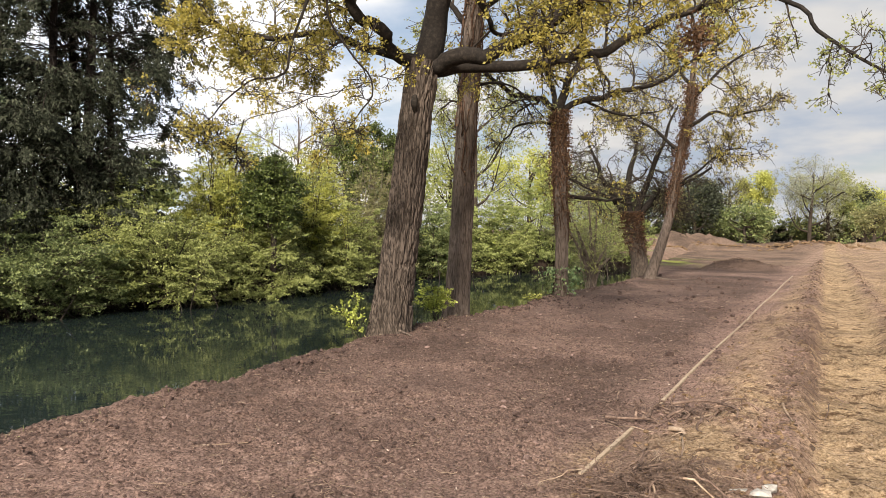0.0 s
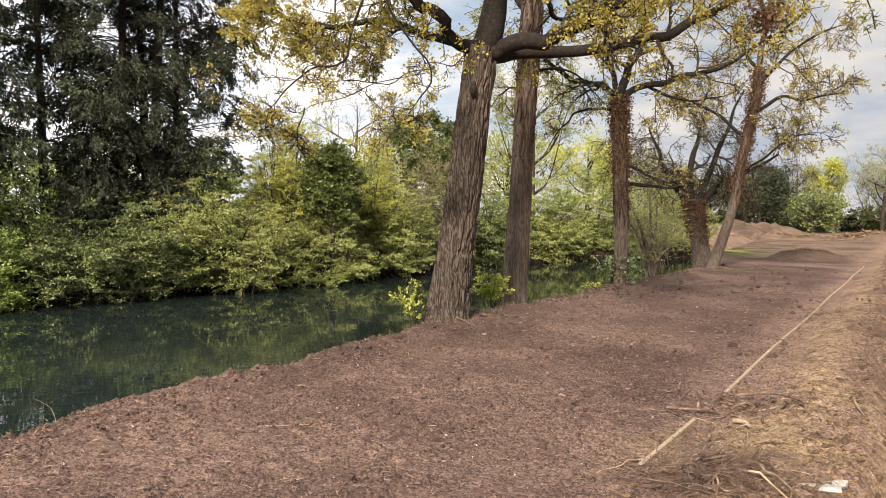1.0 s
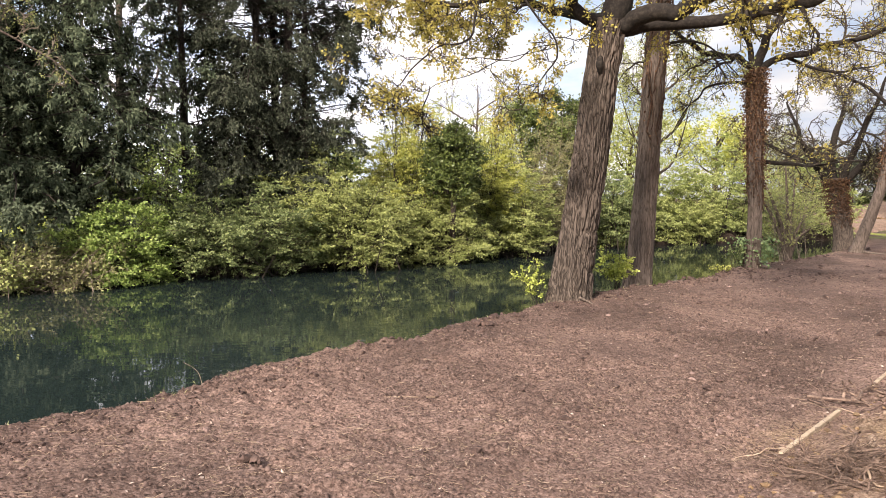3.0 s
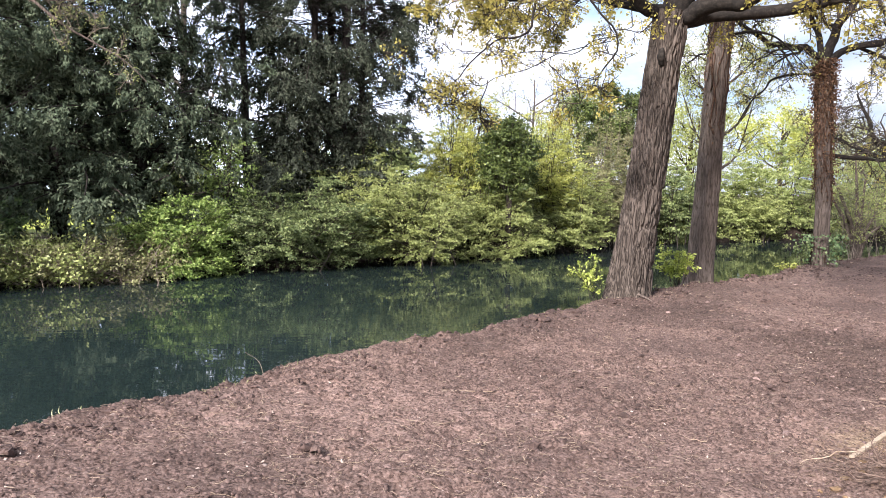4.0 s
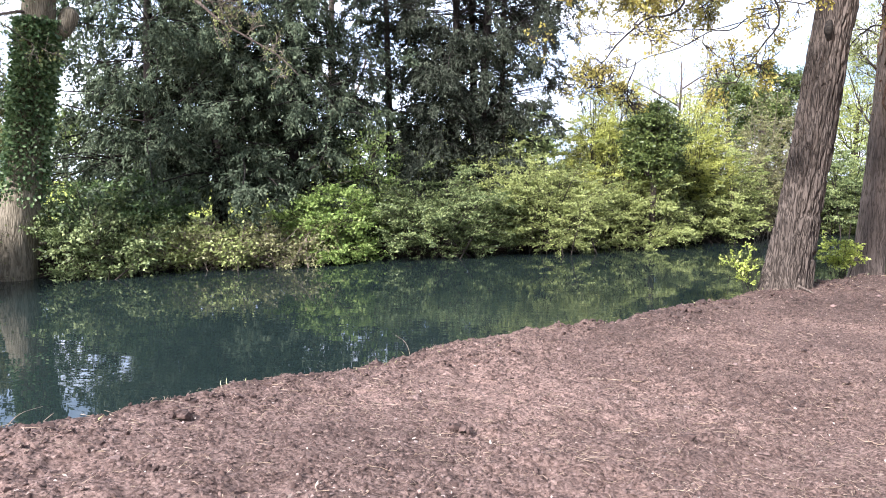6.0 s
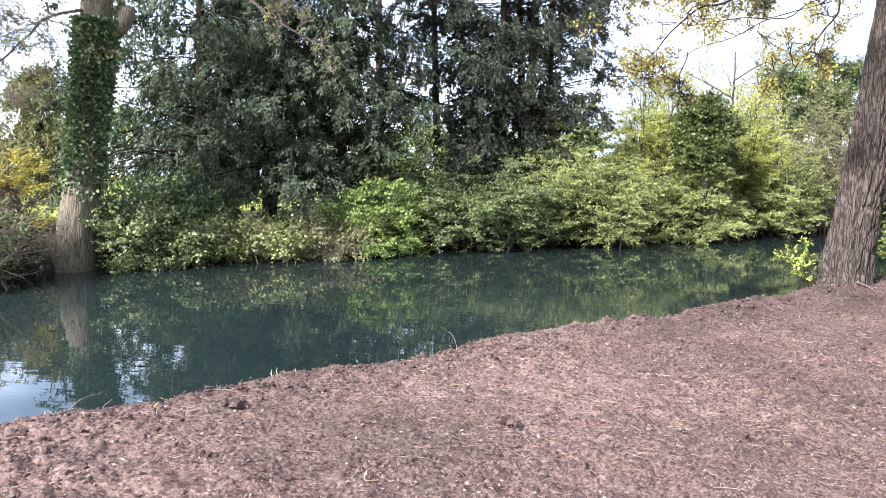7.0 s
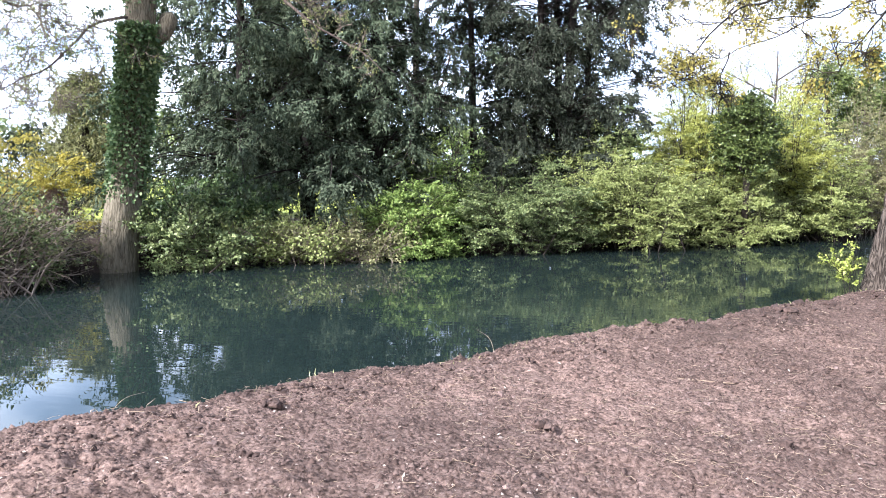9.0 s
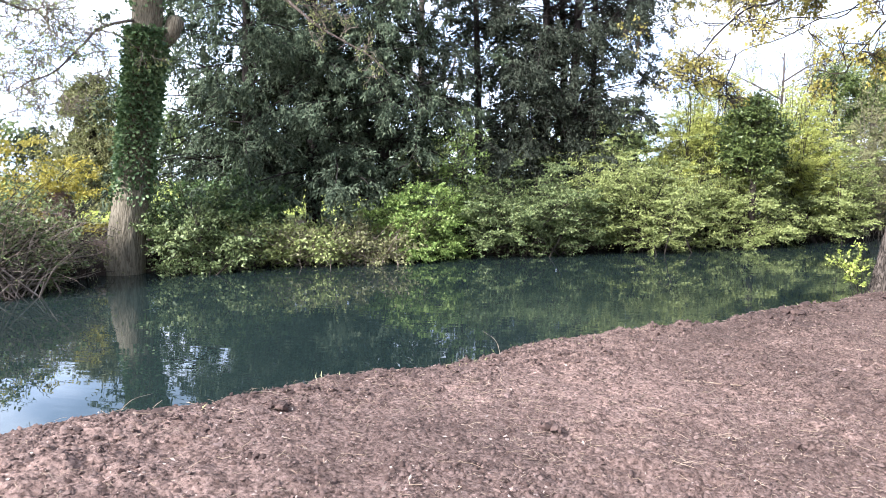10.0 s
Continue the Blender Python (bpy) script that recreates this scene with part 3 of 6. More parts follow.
def build_ground():
    ang = np.concatenate([np.arange(-36, 70, 0.25), np.arange(70, 324, 2.5)])
    rad = [0.25]
    while rad[-1] < 4000:
        r = rad[-1]
        rad.append(r * (1.05 if r < 1.8 else 1.006 if r < 9 else 1.009 if r < 14 else 1.016 if r < 45 else 1.05))
    rad = np.array(rad)
    A, Rr = np.meshgrid(np.radians(ang), rad)
    X, Y = -np.sin(A) * Rr, np.cos(A) * Rr
    Z, dn, df, w, s = ground_z(X, Y)
    wt = w + 0.016 * np.maximum(s, 0)
    V = np.stack([X, Y, Z], -1).reshape(-1, 3)
    V = np.vstack([V, [[0, 0, Z[0].mean()]]])
    n, k = X.shape
    idx = np.arange(n * k).reshape(n, k)
    nx = np.roll(idx, -1, axis=1)
    F = np.stack([idx[:-1], idx[1:], nx[1:], nx[:-1]], -1).reshape(-1, 4)
    cap = np.stack([np.full(k, n * k), idx[0], nx[0], nx[0]], -1)
    me = bpy.data.meshes.new("ground")
    me.from_pydata(V.tolist(), [], F.tolist() + [c[:3] for c in cap.tolist()])
    me.polygons.foreach_set("use_smooth", np.ones(len(me.polygons), bool))
    p = np.stack([X, Y, X * 0], -1)
    r = np.hypot(X, Y)
    edge = (fbm(p * 1.1, 4, 71) - 0.5) * 1.1
    sand = smooth(0.05, 0.7, w + edge * 0.8) * (0.52 + 0.34 * smooth(0.45, 0.6, fbm(p * 1.3, 3, 72)))
    wheel = smooth(1.24, 1.4, wt + edge * 0.12) * smooth(2.3, 2.05, wt + edge * 0.15) + smooth(2.45, 2.7, wt + edge * 0.15) * (0.42 + 0.58 * smooth(36, 20, r + edge * 8))
    sand = np.maximum(sand * (1 - 0.9 * np.exp(-((wt - 1.08) / 0.20) ** 2) * smooth(0.35, 0.5, fbm(p * 1.2, 3, 79))), wheel * (0.9 + 0.1 * smooth(0.4, 0.6, fbm(p * 1.5, 3, 74))))
    sand = sand * (1 - 0.6 * np.exp(-((wt - 2.36) / 0.10) ** 2) * smooth(0.40, 0.55, fbm(p * 2.1, 3, 78)))
    sand = np.maximum(sand, 0.30 * smooth(26, 42, r + edge * 5))
    sand = np.maximum(sand, 0.6 * np.exp(-((w + 0.05) / 0.20) ** 2 - ((s - 0.35) / 0.6) ** 2))
    sand = sand * ((df < 0) | (Y > 40))
    grass = 0.95 * smooth(2.4, 5.5, df + edge) * np.where(Y > 44, smooth(14, 9, X - 0.12 * (Y - 44)), 1)
    weeds = np.exp(-(((X - 10.8) / 2.6) ** 2 + ((Y - 36.0) / 3.0) ** 2)) * smooth(0.42, 0.6, fbm(p * 0.8, 3, 75)) * 0.75
    grass = np.maximum(grass, weeds * (df < 0))
    # damp at the waterlines; the far band also paints in shade under the bushes
    dark_soil = np.maximum(smooth(0.35, -0.25, dn) * (df < 0), smooth(3.4, 1.8, df) * (df > -3) * (Y < 40)) * 0.95
    dark_soil = np.maximum(dark_soil, 0.85 * np.exp(-((X - 11.7) / 1.9) ** 2 - ((Y - 29.3) / 0.9) ** 2))
    dark_soil = np.maximum(dark_soil, 0.45 * np.exp(-((X - 23.4) / 6) ** 2 - ((Y - 74) / 6) ** 2))
    # soil left of the boards darkens from a few metres out, in patches
    dark_soil = np.maximum(dark_soil, (0.30 + 0.30 * smooth(0.40, 0.62, fbm(p * 0.5, 4, 77))) * smooth(3.6, 7.5, r + edge * 2) * smooth(0.0, -0.7, w + edge * 0.5) * (df < 0))
    col = np.stack([sand, np.clip(grass, 0, 1), np.clip(dark_soil, 0, 1), np.ones_like(sand)], -1).reshape(-1, 4)
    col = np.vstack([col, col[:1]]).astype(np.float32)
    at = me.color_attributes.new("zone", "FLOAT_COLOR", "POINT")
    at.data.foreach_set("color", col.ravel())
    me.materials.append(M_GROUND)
    me.update()
    return tagged(new("ground", me), "bare brown soil bank, sandy rutted track and far meadow", "ground", kind="structure")


ground = build_ground()


def build_water():
    X, Y = np.meshgrid(np.linspace(-40, 24, 65), np.linspace(-70, 62, 133))
    V = np.stack([X, Y, X * 0 + WATER_Z], -1).reshape(-1, 3)
    idx = np.arange(X.size).reshape(X.shape)
    F = np.stack([idx[:-1, :-1], idx[:-1, 1:], idx[1:, 1:], idx[1:, :-1]], -1).reshape(-1, 4)
    ob = link_mesh("water", V, F, M_WATER)
    return tagged(ob, "dark green slow river water with small ripples", "water", kind="structure")


build_water()


# ---- trees on the near bank ----
def limb_part(tree, ctrl, r0, r1, mat, base, sides=12, rings=26, name="limb"):
    c = resample(np.array(ctrl) - base, 2 * len(ctrl))
    c[1:] += rng.normal(size=(len(c) - 1, 3)) * (0.02 + r1 * 0.5)
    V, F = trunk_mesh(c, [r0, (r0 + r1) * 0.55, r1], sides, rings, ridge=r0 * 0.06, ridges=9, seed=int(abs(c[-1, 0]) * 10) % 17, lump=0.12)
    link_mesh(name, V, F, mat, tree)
    P = resample(c, 16)
    return P, np.linspace(r0, r1, 16)


def crown(tree, lines, twig_mat, leaf_mat, n1, n2, n3, leaves, size, reach=1.3, droop=0.02, name="foliage", gnarl=0.32, clump=5, thick=1.0, bare=0.25):
    """Boughs, twigs and leaves grown out of the limbs."""
    P = np.stack([a for a, _ in lines])
    R = np.stack([b for _, b in lines])
    B1, R1 = grow(P, R, n1, 7, reach, (35, 80), bare, droop, gnarl, 0.55)
    R1 = np.clip(R1, 0.006, 0.05)
    B2, R2 = grow(B1, R1, n2, 6, reach * 0.55, (25, 75), 0.2, droop, gnarl, 0.6)
    R2 = np.clip(R2, 0.004 * thick, 0.02)
    B3, R3 = grow(B2, R2, n3, 4, reach * 0.26, (25, 80), 0.25, droop, gnarl, 0.7)
    R3 = np.clip(R3, 0.0025 * thick, 0.008)
    V, F = joined([tubes(B1, R1, 5), tubes(B2[:, [0, 2, 3, 5]], R2[:, [0, 2, 3, 5]], 3), tubes(B3[:, [0, 3]], R3[:, [0, 3]], 3)])
    tagged(link_mesh("twig_growth", V, F, twig_mat, tree), kind="stuff")
    pos, d = along(B3, leaves // clump, 0.55)
    pos, d = np.repeat(pos, clump, 0), np.repeat(d, clump, 0)
    pos = pos + rng.normal(size=pos.shape) * size * 0.7
    V, F = leaf_quads(pos, d, size, 0.62, 0.4, 0.9)
    link_mesh(name, V, F, leaf_mat, tree)
    return B3


def climbing_ivy(tree, ctrl, radius, stems, leaf_n, leaf_mat, base, z0, z1, size=0.05, puff=0.08, name="ivy", smooth_leaf=0.3):
    """Ivy stems winding up a trunk, with their leaves."""
    c = resample(np.array(ctrl) - base, 60)
    keep = (c[:, 2] >= z0) & (c[:, 2] <= z1)
    c = c[keep]
    n = len(c)
    k = 26
    pick = np.linspace(0, n - 1, k).astype(int)
    core = c[pick]
    a0 = rng.uniform(0, 2 * np.pi, stems)
    walk_a = np.cumsum(rng.normal(size=(stems, k)) * 0.22, axis=1) + a0[:, None]
    rad = radius * (1.0 + 0.03 * rng.random((stems, 1))) + rng.random((stems, k)) * 0.03
    walk_z = np.zeros_like(rad)
    P = core[None] + np.stack([np.cos(walk_a) * rad, np.sin(walk_a) * rad, walk_z], -1)
    cut = rng.integers(0, k // 2, stems)
    P = np.stack([P[j, np.clip(np.arange(k), cut[j], k - 1)] + rng.normal(size=(k, 3)) * 0.002 for j in range(stems)]) if stems else P
    R = np.repeat(rng.uniform(0.006, 0.018, stems)[:, None], k, 1)
    if stems:
        V, F = tubes(P, R, 4)
        tagged(link_mesh("ivy_growth", V, F, M_IVYSTEM, tree), kind="stuff")
    if leaf_n:
        u = rng.random(leaf_n) ** 0.55 * (n - 1.001)
        i = u.astype(int)
        a = rng.uniform(0, 2 * np.pi, leaf_n)
        r = radius + np.abs(rng.normal(size=leaf_n)) * puff
        out = np.stack([np.cos(a), np.sin(a), -0.5 + 0 * a], -1)
        f = (u - i)[:, None]
        pos = c[i] * (1 - f) + c[i + 1] * f + out * np.stack([r, r, r * 0], -1)
        V, F = leaf_quads(pos, out, size, 0.85, 0.2, 0.6)
        link_mesh(name, V, F, leaf_mat, tree)


def big_oak():
    base = np.array([-0.80, 11.07, 0.0])
    t = thing("oak_tree", "leaning oak with deeply furrowed bark and yellow young leaves", "tree", base)
    stem = [(-0.82, 11.07, -0.15), (-0.70, 11.13, 0.81), (-0.59, 11.13, 1.65), (-0.48, 11.14, 2.57), (-0.38, 11.14, 3.40), (-0.28, 11.15, 4.06)]
    V, F = trunk_mesh(np.array(stem) - base, [0.312, 0.272, 0.248, 0.238, 0.228, 0.245], 150, 190, 0.034, 25, 0.13, 2, 0.05)
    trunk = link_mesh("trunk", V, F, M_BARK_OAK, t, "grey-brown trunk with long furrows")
    V, F = trunk_mesh(np.array([(-0.40, 10.90, 3.32), (-0.41, 10.84, 3.42), (-0.40, 10.90, 3.52)]) - base, [0.03, 0.05, 0.03], 20, 10, 0.006, 8, 0, 5, 0.3)
    link_mesh("knot", V, F, M_BARK_DARK, trunk, "dark healed branch knot")
    # limbs take the shade-dark bark; the trunk keeps the lighter oak bark
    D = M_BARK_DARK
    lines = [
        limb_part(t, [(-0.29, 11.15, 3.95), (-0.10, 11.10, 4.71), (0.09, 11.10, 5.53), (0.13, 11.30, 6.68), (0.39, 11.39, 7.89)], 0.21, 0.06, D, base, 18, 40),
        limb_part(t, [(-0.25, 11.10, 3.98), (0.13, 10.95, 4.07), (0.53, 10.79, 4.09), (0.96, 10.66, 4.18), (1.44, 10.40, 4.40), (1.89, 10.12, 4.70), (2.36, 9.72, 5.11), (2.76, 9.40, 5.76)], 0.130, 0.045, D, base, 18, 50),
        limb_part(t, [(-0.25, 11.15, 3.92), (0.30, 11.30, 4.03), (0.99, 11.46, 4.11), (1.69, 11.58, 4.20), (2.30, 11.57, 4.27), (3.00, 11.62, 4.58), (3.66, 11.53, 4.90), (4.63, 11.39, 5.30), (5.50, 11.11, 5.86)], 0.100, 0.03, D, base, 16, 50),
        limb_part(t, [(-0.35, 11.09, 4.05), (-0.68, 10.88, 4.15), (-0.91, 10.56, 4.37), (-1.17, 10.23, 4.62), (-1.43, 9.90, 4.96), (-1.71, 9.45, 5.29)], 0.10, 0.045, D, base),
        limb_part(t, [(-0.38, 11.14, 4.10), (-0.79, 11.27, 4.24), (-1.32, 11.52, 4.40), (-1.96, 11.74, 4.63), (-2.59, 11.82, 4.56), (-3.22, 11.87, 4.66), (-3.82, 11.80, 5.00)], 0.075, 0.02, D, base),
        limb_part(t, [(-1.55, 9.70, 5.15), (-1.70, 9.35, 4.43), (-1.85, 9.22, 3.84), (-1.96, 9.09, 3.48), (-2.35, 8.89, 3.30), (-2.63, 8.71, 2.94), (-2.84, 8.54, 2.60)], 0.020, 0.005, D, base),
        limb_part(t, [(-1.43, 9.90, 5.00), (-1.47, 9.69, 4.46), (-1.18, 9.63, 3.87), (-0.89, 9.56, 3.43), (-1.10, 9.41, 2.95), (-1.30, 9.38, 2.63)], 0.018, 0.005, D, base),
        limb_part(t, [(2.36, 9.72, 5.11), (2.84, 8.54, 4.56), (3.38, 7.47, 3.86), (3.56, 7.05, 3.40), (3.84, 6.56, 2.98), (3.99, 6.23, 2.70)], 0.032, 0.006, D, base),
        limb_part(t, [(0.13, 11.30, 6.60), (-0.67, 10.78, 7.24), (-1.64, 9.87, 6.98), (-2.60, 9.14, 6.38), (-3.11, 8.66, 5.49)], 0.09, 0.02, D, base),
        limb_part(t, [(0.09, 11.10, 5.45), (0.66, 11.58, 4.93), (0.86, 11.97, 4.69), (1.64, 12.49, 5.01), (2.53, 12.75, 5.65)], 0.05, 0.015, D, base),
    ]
    crown(t, lines[:4] + lines[8:], M_TWIG, L_OAK, 9, 8, 6, 38000, 0.050, 1.25, 0.0, clump=4, thick=1.7, bare=0.42)
    crown(t, lines[4:5], M_TWIG, L_OAK, 12, 9, 5, 16000, 0.047, 1.15, -0.01, clump=5, thick=1.5)
    crown(t, lines[5:7], M_TWIG, L_OAK, 9, 7, 4, 4200, 0.042, 0.62, -0.02, clump=3, thick=1.3)
    low = [
        limb_part(t, [(-0.92, 9.56, 3.46), (-1.43, 9.42, 3.26), (-1.85, 9.25, 3.10), (-2.39, 9.04, 2.91), (-2.72, 8.85, 2.82), (-3.03, 8.65, 2.44)], 0.007, 0.003, D, base),
        limb_part(t, [(-2.39, 9.04, 2.91), (-2.45, 9.03, 2.69), (-2.46, 8.97, 2.5), (-2.44, 8.92, 2.37)], 0.008, 0.004, D, base),
        limb_part(t, [(-0.97, 9.57, 3.41), (-1.65, 9.39, 3.28), (-2.20, 9.19, 3.25), (-2.75, 8.94, 3.25), (-3.43, 8.61, 3.11)], 0.006, 0.003, D, base),
    ]
    crown(t, low, M_TWIG, L_OAK, 12, 5, 3, 1000, 0.036, 0.32, 0.0)
    crown(t, lines[7:8], M_TWIG, L_OAKGREEN, 12, 7, 4, 1500, 0.034, 0.55, 0.0)
    # one bunch of old brown leaves caught in the upper boughs
    limb_part(t, [(2.36, 9.72, 5.11), (2.72, 9.52, 4.85), (3.02, 9.36, 4.45), (3.10, 9.30, 3.98)], 0.022, 0.008, D, base)
    pos = np.array([3.10, 9.30, 3.97]) - base + rng.normal(size=(500, 3)) * np.array([0.10, 0.10, 0.11])
    V, F = leaf_quads(pos, rng.normal(size=(500, 3)), 0.055, 0.6, 0.1, 0.9)
    link_mesh("dead_foliage", V, F, L_RUST, t, "bunch of brown withered leaves")


def second_oak():
    base = np.array([0.26, 14.10, 0.0])
    t = thing("oak_tree", "slender straight oak with dead ivy stems high on its trunk", "tree", base)
    stem = [(0.24, 14.10, -0.15), (0.34, 14.10, 1.45), (0.40, 14.09, 2.72), (0.46, 14.09, 3.98), (0.55, 14.09, 5.24), (0.65, 14.09, 6.28), (0.70, 14.18, 7.98), (0.91, 14.27, 9.38)]
    V, F = trunk_mesh(np.array(stem) - base, [0.235, 0.21, 0.195, 0.185, 0.175, 0.16, 0.12, 0.06], 84, 170, 0.016, 22, 0.09, 4, 0.05)
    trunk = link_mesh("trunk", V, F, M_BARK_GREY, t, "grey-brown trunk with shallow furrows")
    climbing_ivy(trunk, stem, 0.185, 16, 700, L_RUST, base, 2.2, 7.0, 0.045, 0.05, "dead_foliage")
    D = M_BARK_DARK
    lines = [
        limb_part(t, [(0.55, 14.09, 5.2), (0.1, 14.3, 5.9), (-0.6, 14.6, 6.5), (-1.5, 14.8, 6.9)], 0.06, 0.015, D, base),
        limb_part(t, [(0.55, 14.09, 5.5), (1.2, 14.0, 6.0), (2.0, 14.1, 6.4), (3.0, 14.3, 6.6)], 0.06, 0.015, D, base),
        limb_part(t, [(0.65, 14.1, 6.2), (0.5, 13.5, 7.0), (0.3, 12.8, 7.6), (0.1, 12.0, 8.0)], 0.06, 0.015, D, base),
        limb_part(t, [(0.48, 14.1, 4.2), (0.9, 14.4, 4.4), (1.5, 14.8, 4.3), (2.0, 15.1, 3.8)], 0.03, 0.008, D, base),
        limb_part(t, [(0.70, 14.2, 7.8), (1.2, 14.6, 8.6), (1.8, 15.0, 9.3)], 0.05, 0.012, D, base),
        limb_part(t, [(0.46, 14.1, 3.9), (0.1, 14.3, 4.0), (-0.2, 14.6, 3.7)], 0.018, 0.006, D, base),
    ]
    crown(t, lines[:3] + lines[4:5], M_TWIG, L_OAKGREEN, 8, 8, 5, 13000, 0.048, 1.1, -0.02, thick=1.6)
    crown(t, lines[3:4] + lines[5:], M_TWIG, L_OAKGREEN, 5, 4, 3, 500, 0.045, 0.5, 0.0)


def third_oak():
    base = np.array([2.75, 17.59, 0.0])
    t = thing("oak_tree", "forked oak wrapped in dead brown ivy", "tree", base)
    stem = [(2.75, 17.59, -0.15), (2.78, 17.58, 1.29), (2.74, 17.59, 2.60), (2.71, 17.59, 3.66), (2.69, 17.60, 4.38)]
    V, F = trunk_mesh(np.array(stem) - base, [0.175, 0.145, 0.138, 0.138, 0.15], 56, 140, 0.010, 16, 0.05, 7, 0.06)
    trunk = link_mesh("trunk", V, F, M_BARK_GREY, t)
    climbing_ivy(trunk, stem, 0.145, 30, 4200, L_RUST, base, 1.25, 4.5, 0.045, 0.07, "dead_foliage")
    climbing_ivy(trunk, stem, 0.19, 4, 500, L_IVY, base, -0.1, 0.75, 0.06, 0.14, "ivy_foliage")
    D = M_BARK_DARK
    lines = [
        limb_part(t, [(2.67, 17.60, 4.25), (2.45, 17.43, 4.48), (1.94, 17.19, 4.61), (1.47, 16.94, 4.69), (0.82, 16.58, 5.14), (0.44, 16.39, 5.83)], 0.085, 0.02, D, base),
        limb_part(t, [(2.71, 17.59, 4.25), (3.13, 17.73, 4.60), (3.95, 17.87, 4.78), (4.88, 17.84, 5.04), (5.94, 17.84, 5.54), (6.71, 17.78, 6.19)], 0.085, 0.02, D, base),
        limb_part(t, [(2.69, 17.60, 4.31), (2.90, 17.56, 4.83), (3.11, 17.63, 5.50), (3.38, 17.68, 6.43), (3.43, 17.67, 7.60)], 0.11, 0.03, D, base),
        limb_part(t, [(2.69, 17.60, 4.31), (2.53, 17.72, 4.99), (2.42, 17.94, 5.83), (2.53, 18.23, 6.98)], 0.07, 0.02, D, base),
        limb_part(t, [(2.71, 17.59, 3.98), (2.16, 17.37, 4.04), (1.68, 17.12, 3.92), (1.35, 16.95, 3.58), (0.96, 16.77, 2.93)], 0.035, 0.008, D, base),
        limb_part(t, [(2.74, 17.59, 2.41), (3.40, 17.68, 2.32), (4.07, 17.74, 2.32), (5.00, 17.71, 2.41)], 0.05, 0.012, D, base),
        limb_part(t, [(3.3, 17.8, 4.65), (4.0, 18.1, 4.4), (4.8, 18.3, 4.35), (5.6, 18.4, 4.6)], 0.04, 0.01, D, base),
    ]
    crown(t, lines[:4], M_TWIG, L_OAK, 9, 8, 6, 8000, 0.052, 1.25, -0.02, thick=2.0)
    crown(t, lines[4:], M_TWIG, L_OAK, 6, 5, 4, 1100, 0.050, 0.7, 0.0, thick=1.8)


def leaning_oak():
    base = np.array([6.42, 23.44, 0.0])
    t = thing("oak_tree", "thin leaning oak with rust-brown ivy up its trunk", "tree", base)
    stem = [(6.38, 23.44, -0.15), (6.74, 23.35, 1.01), (7.02, 23.26, 2.06), (7.17, 23.22, 3.10), (7.39, 23.15, 4.31), (7.60, 23.19, 5.43), (7.74, 23.35, 6.59), (7.99, 23.48, 8.01)]
    V, F = trunk_mesh(np.array(stem) - base, [0.185, 0.15, 0.13, 0.12, 0.11, 0.10, 0.08, 0.04], 40, 150, 0.010, 14, 0.06, 9, 0.06)
    trunk = link_mesh("trunk", V, F, M_BARK_GREY, t)
    climbing_ivy(trunk, stem, 0.12, 22, 4200, L_RUST, base, 1.8, 6.2, 0.05, 0.09, "dead_foliage")
    D = M_BARK_DARK
    lines = [
        limb_part(t, [(7.46, 23.13, 4.73), (8.05, 22.61, 5.09), (8.72, 22.15, 4.93), (9.43, 21.52, 5.08)], 0.06, 0.012, D, base),
        limb_part(t, [(7.31, 23.17, 3.96), (6.64, 23.58, 4.71), (6.00, 23.86, 5.10), (5.36, 24.21, 5.51)], 0.06, 0.012, D, base),
        limb_part(t, [(7.17, 23.22, 2.93), (7.83, 22.90, 3.42), (8.36, 22.61, 3.91), (9.0, 22.3, 4.0)], 0.04, 0.010, D, base),
        limb_part(t, [(7.60, 23.19, 5.43), (8.2, 23.0, 6.2), (8.9, 22.8, 6.8), (9.7, 22.6, 7.1)], 0.06, 0.012, D, base),
        limb_part(t, [(7.70, 23.3, 6.0), (7.1, 23.4, 6.8), (6.4, 23.5, 7.6)], 0.06, 0.012, D, base),
        limb_part(t, [(7.74, 23.35, 6.59), (7.99, 23.48, 8.01), (8.3, 23.5, 9.0)], 0.07, 0.012, D, base),
    ]
    crown(t, lines, M_TWIG, L_OAK, 9, 8, 6, 17000, 0.050, 1.2, 0.02, thick=2.2)


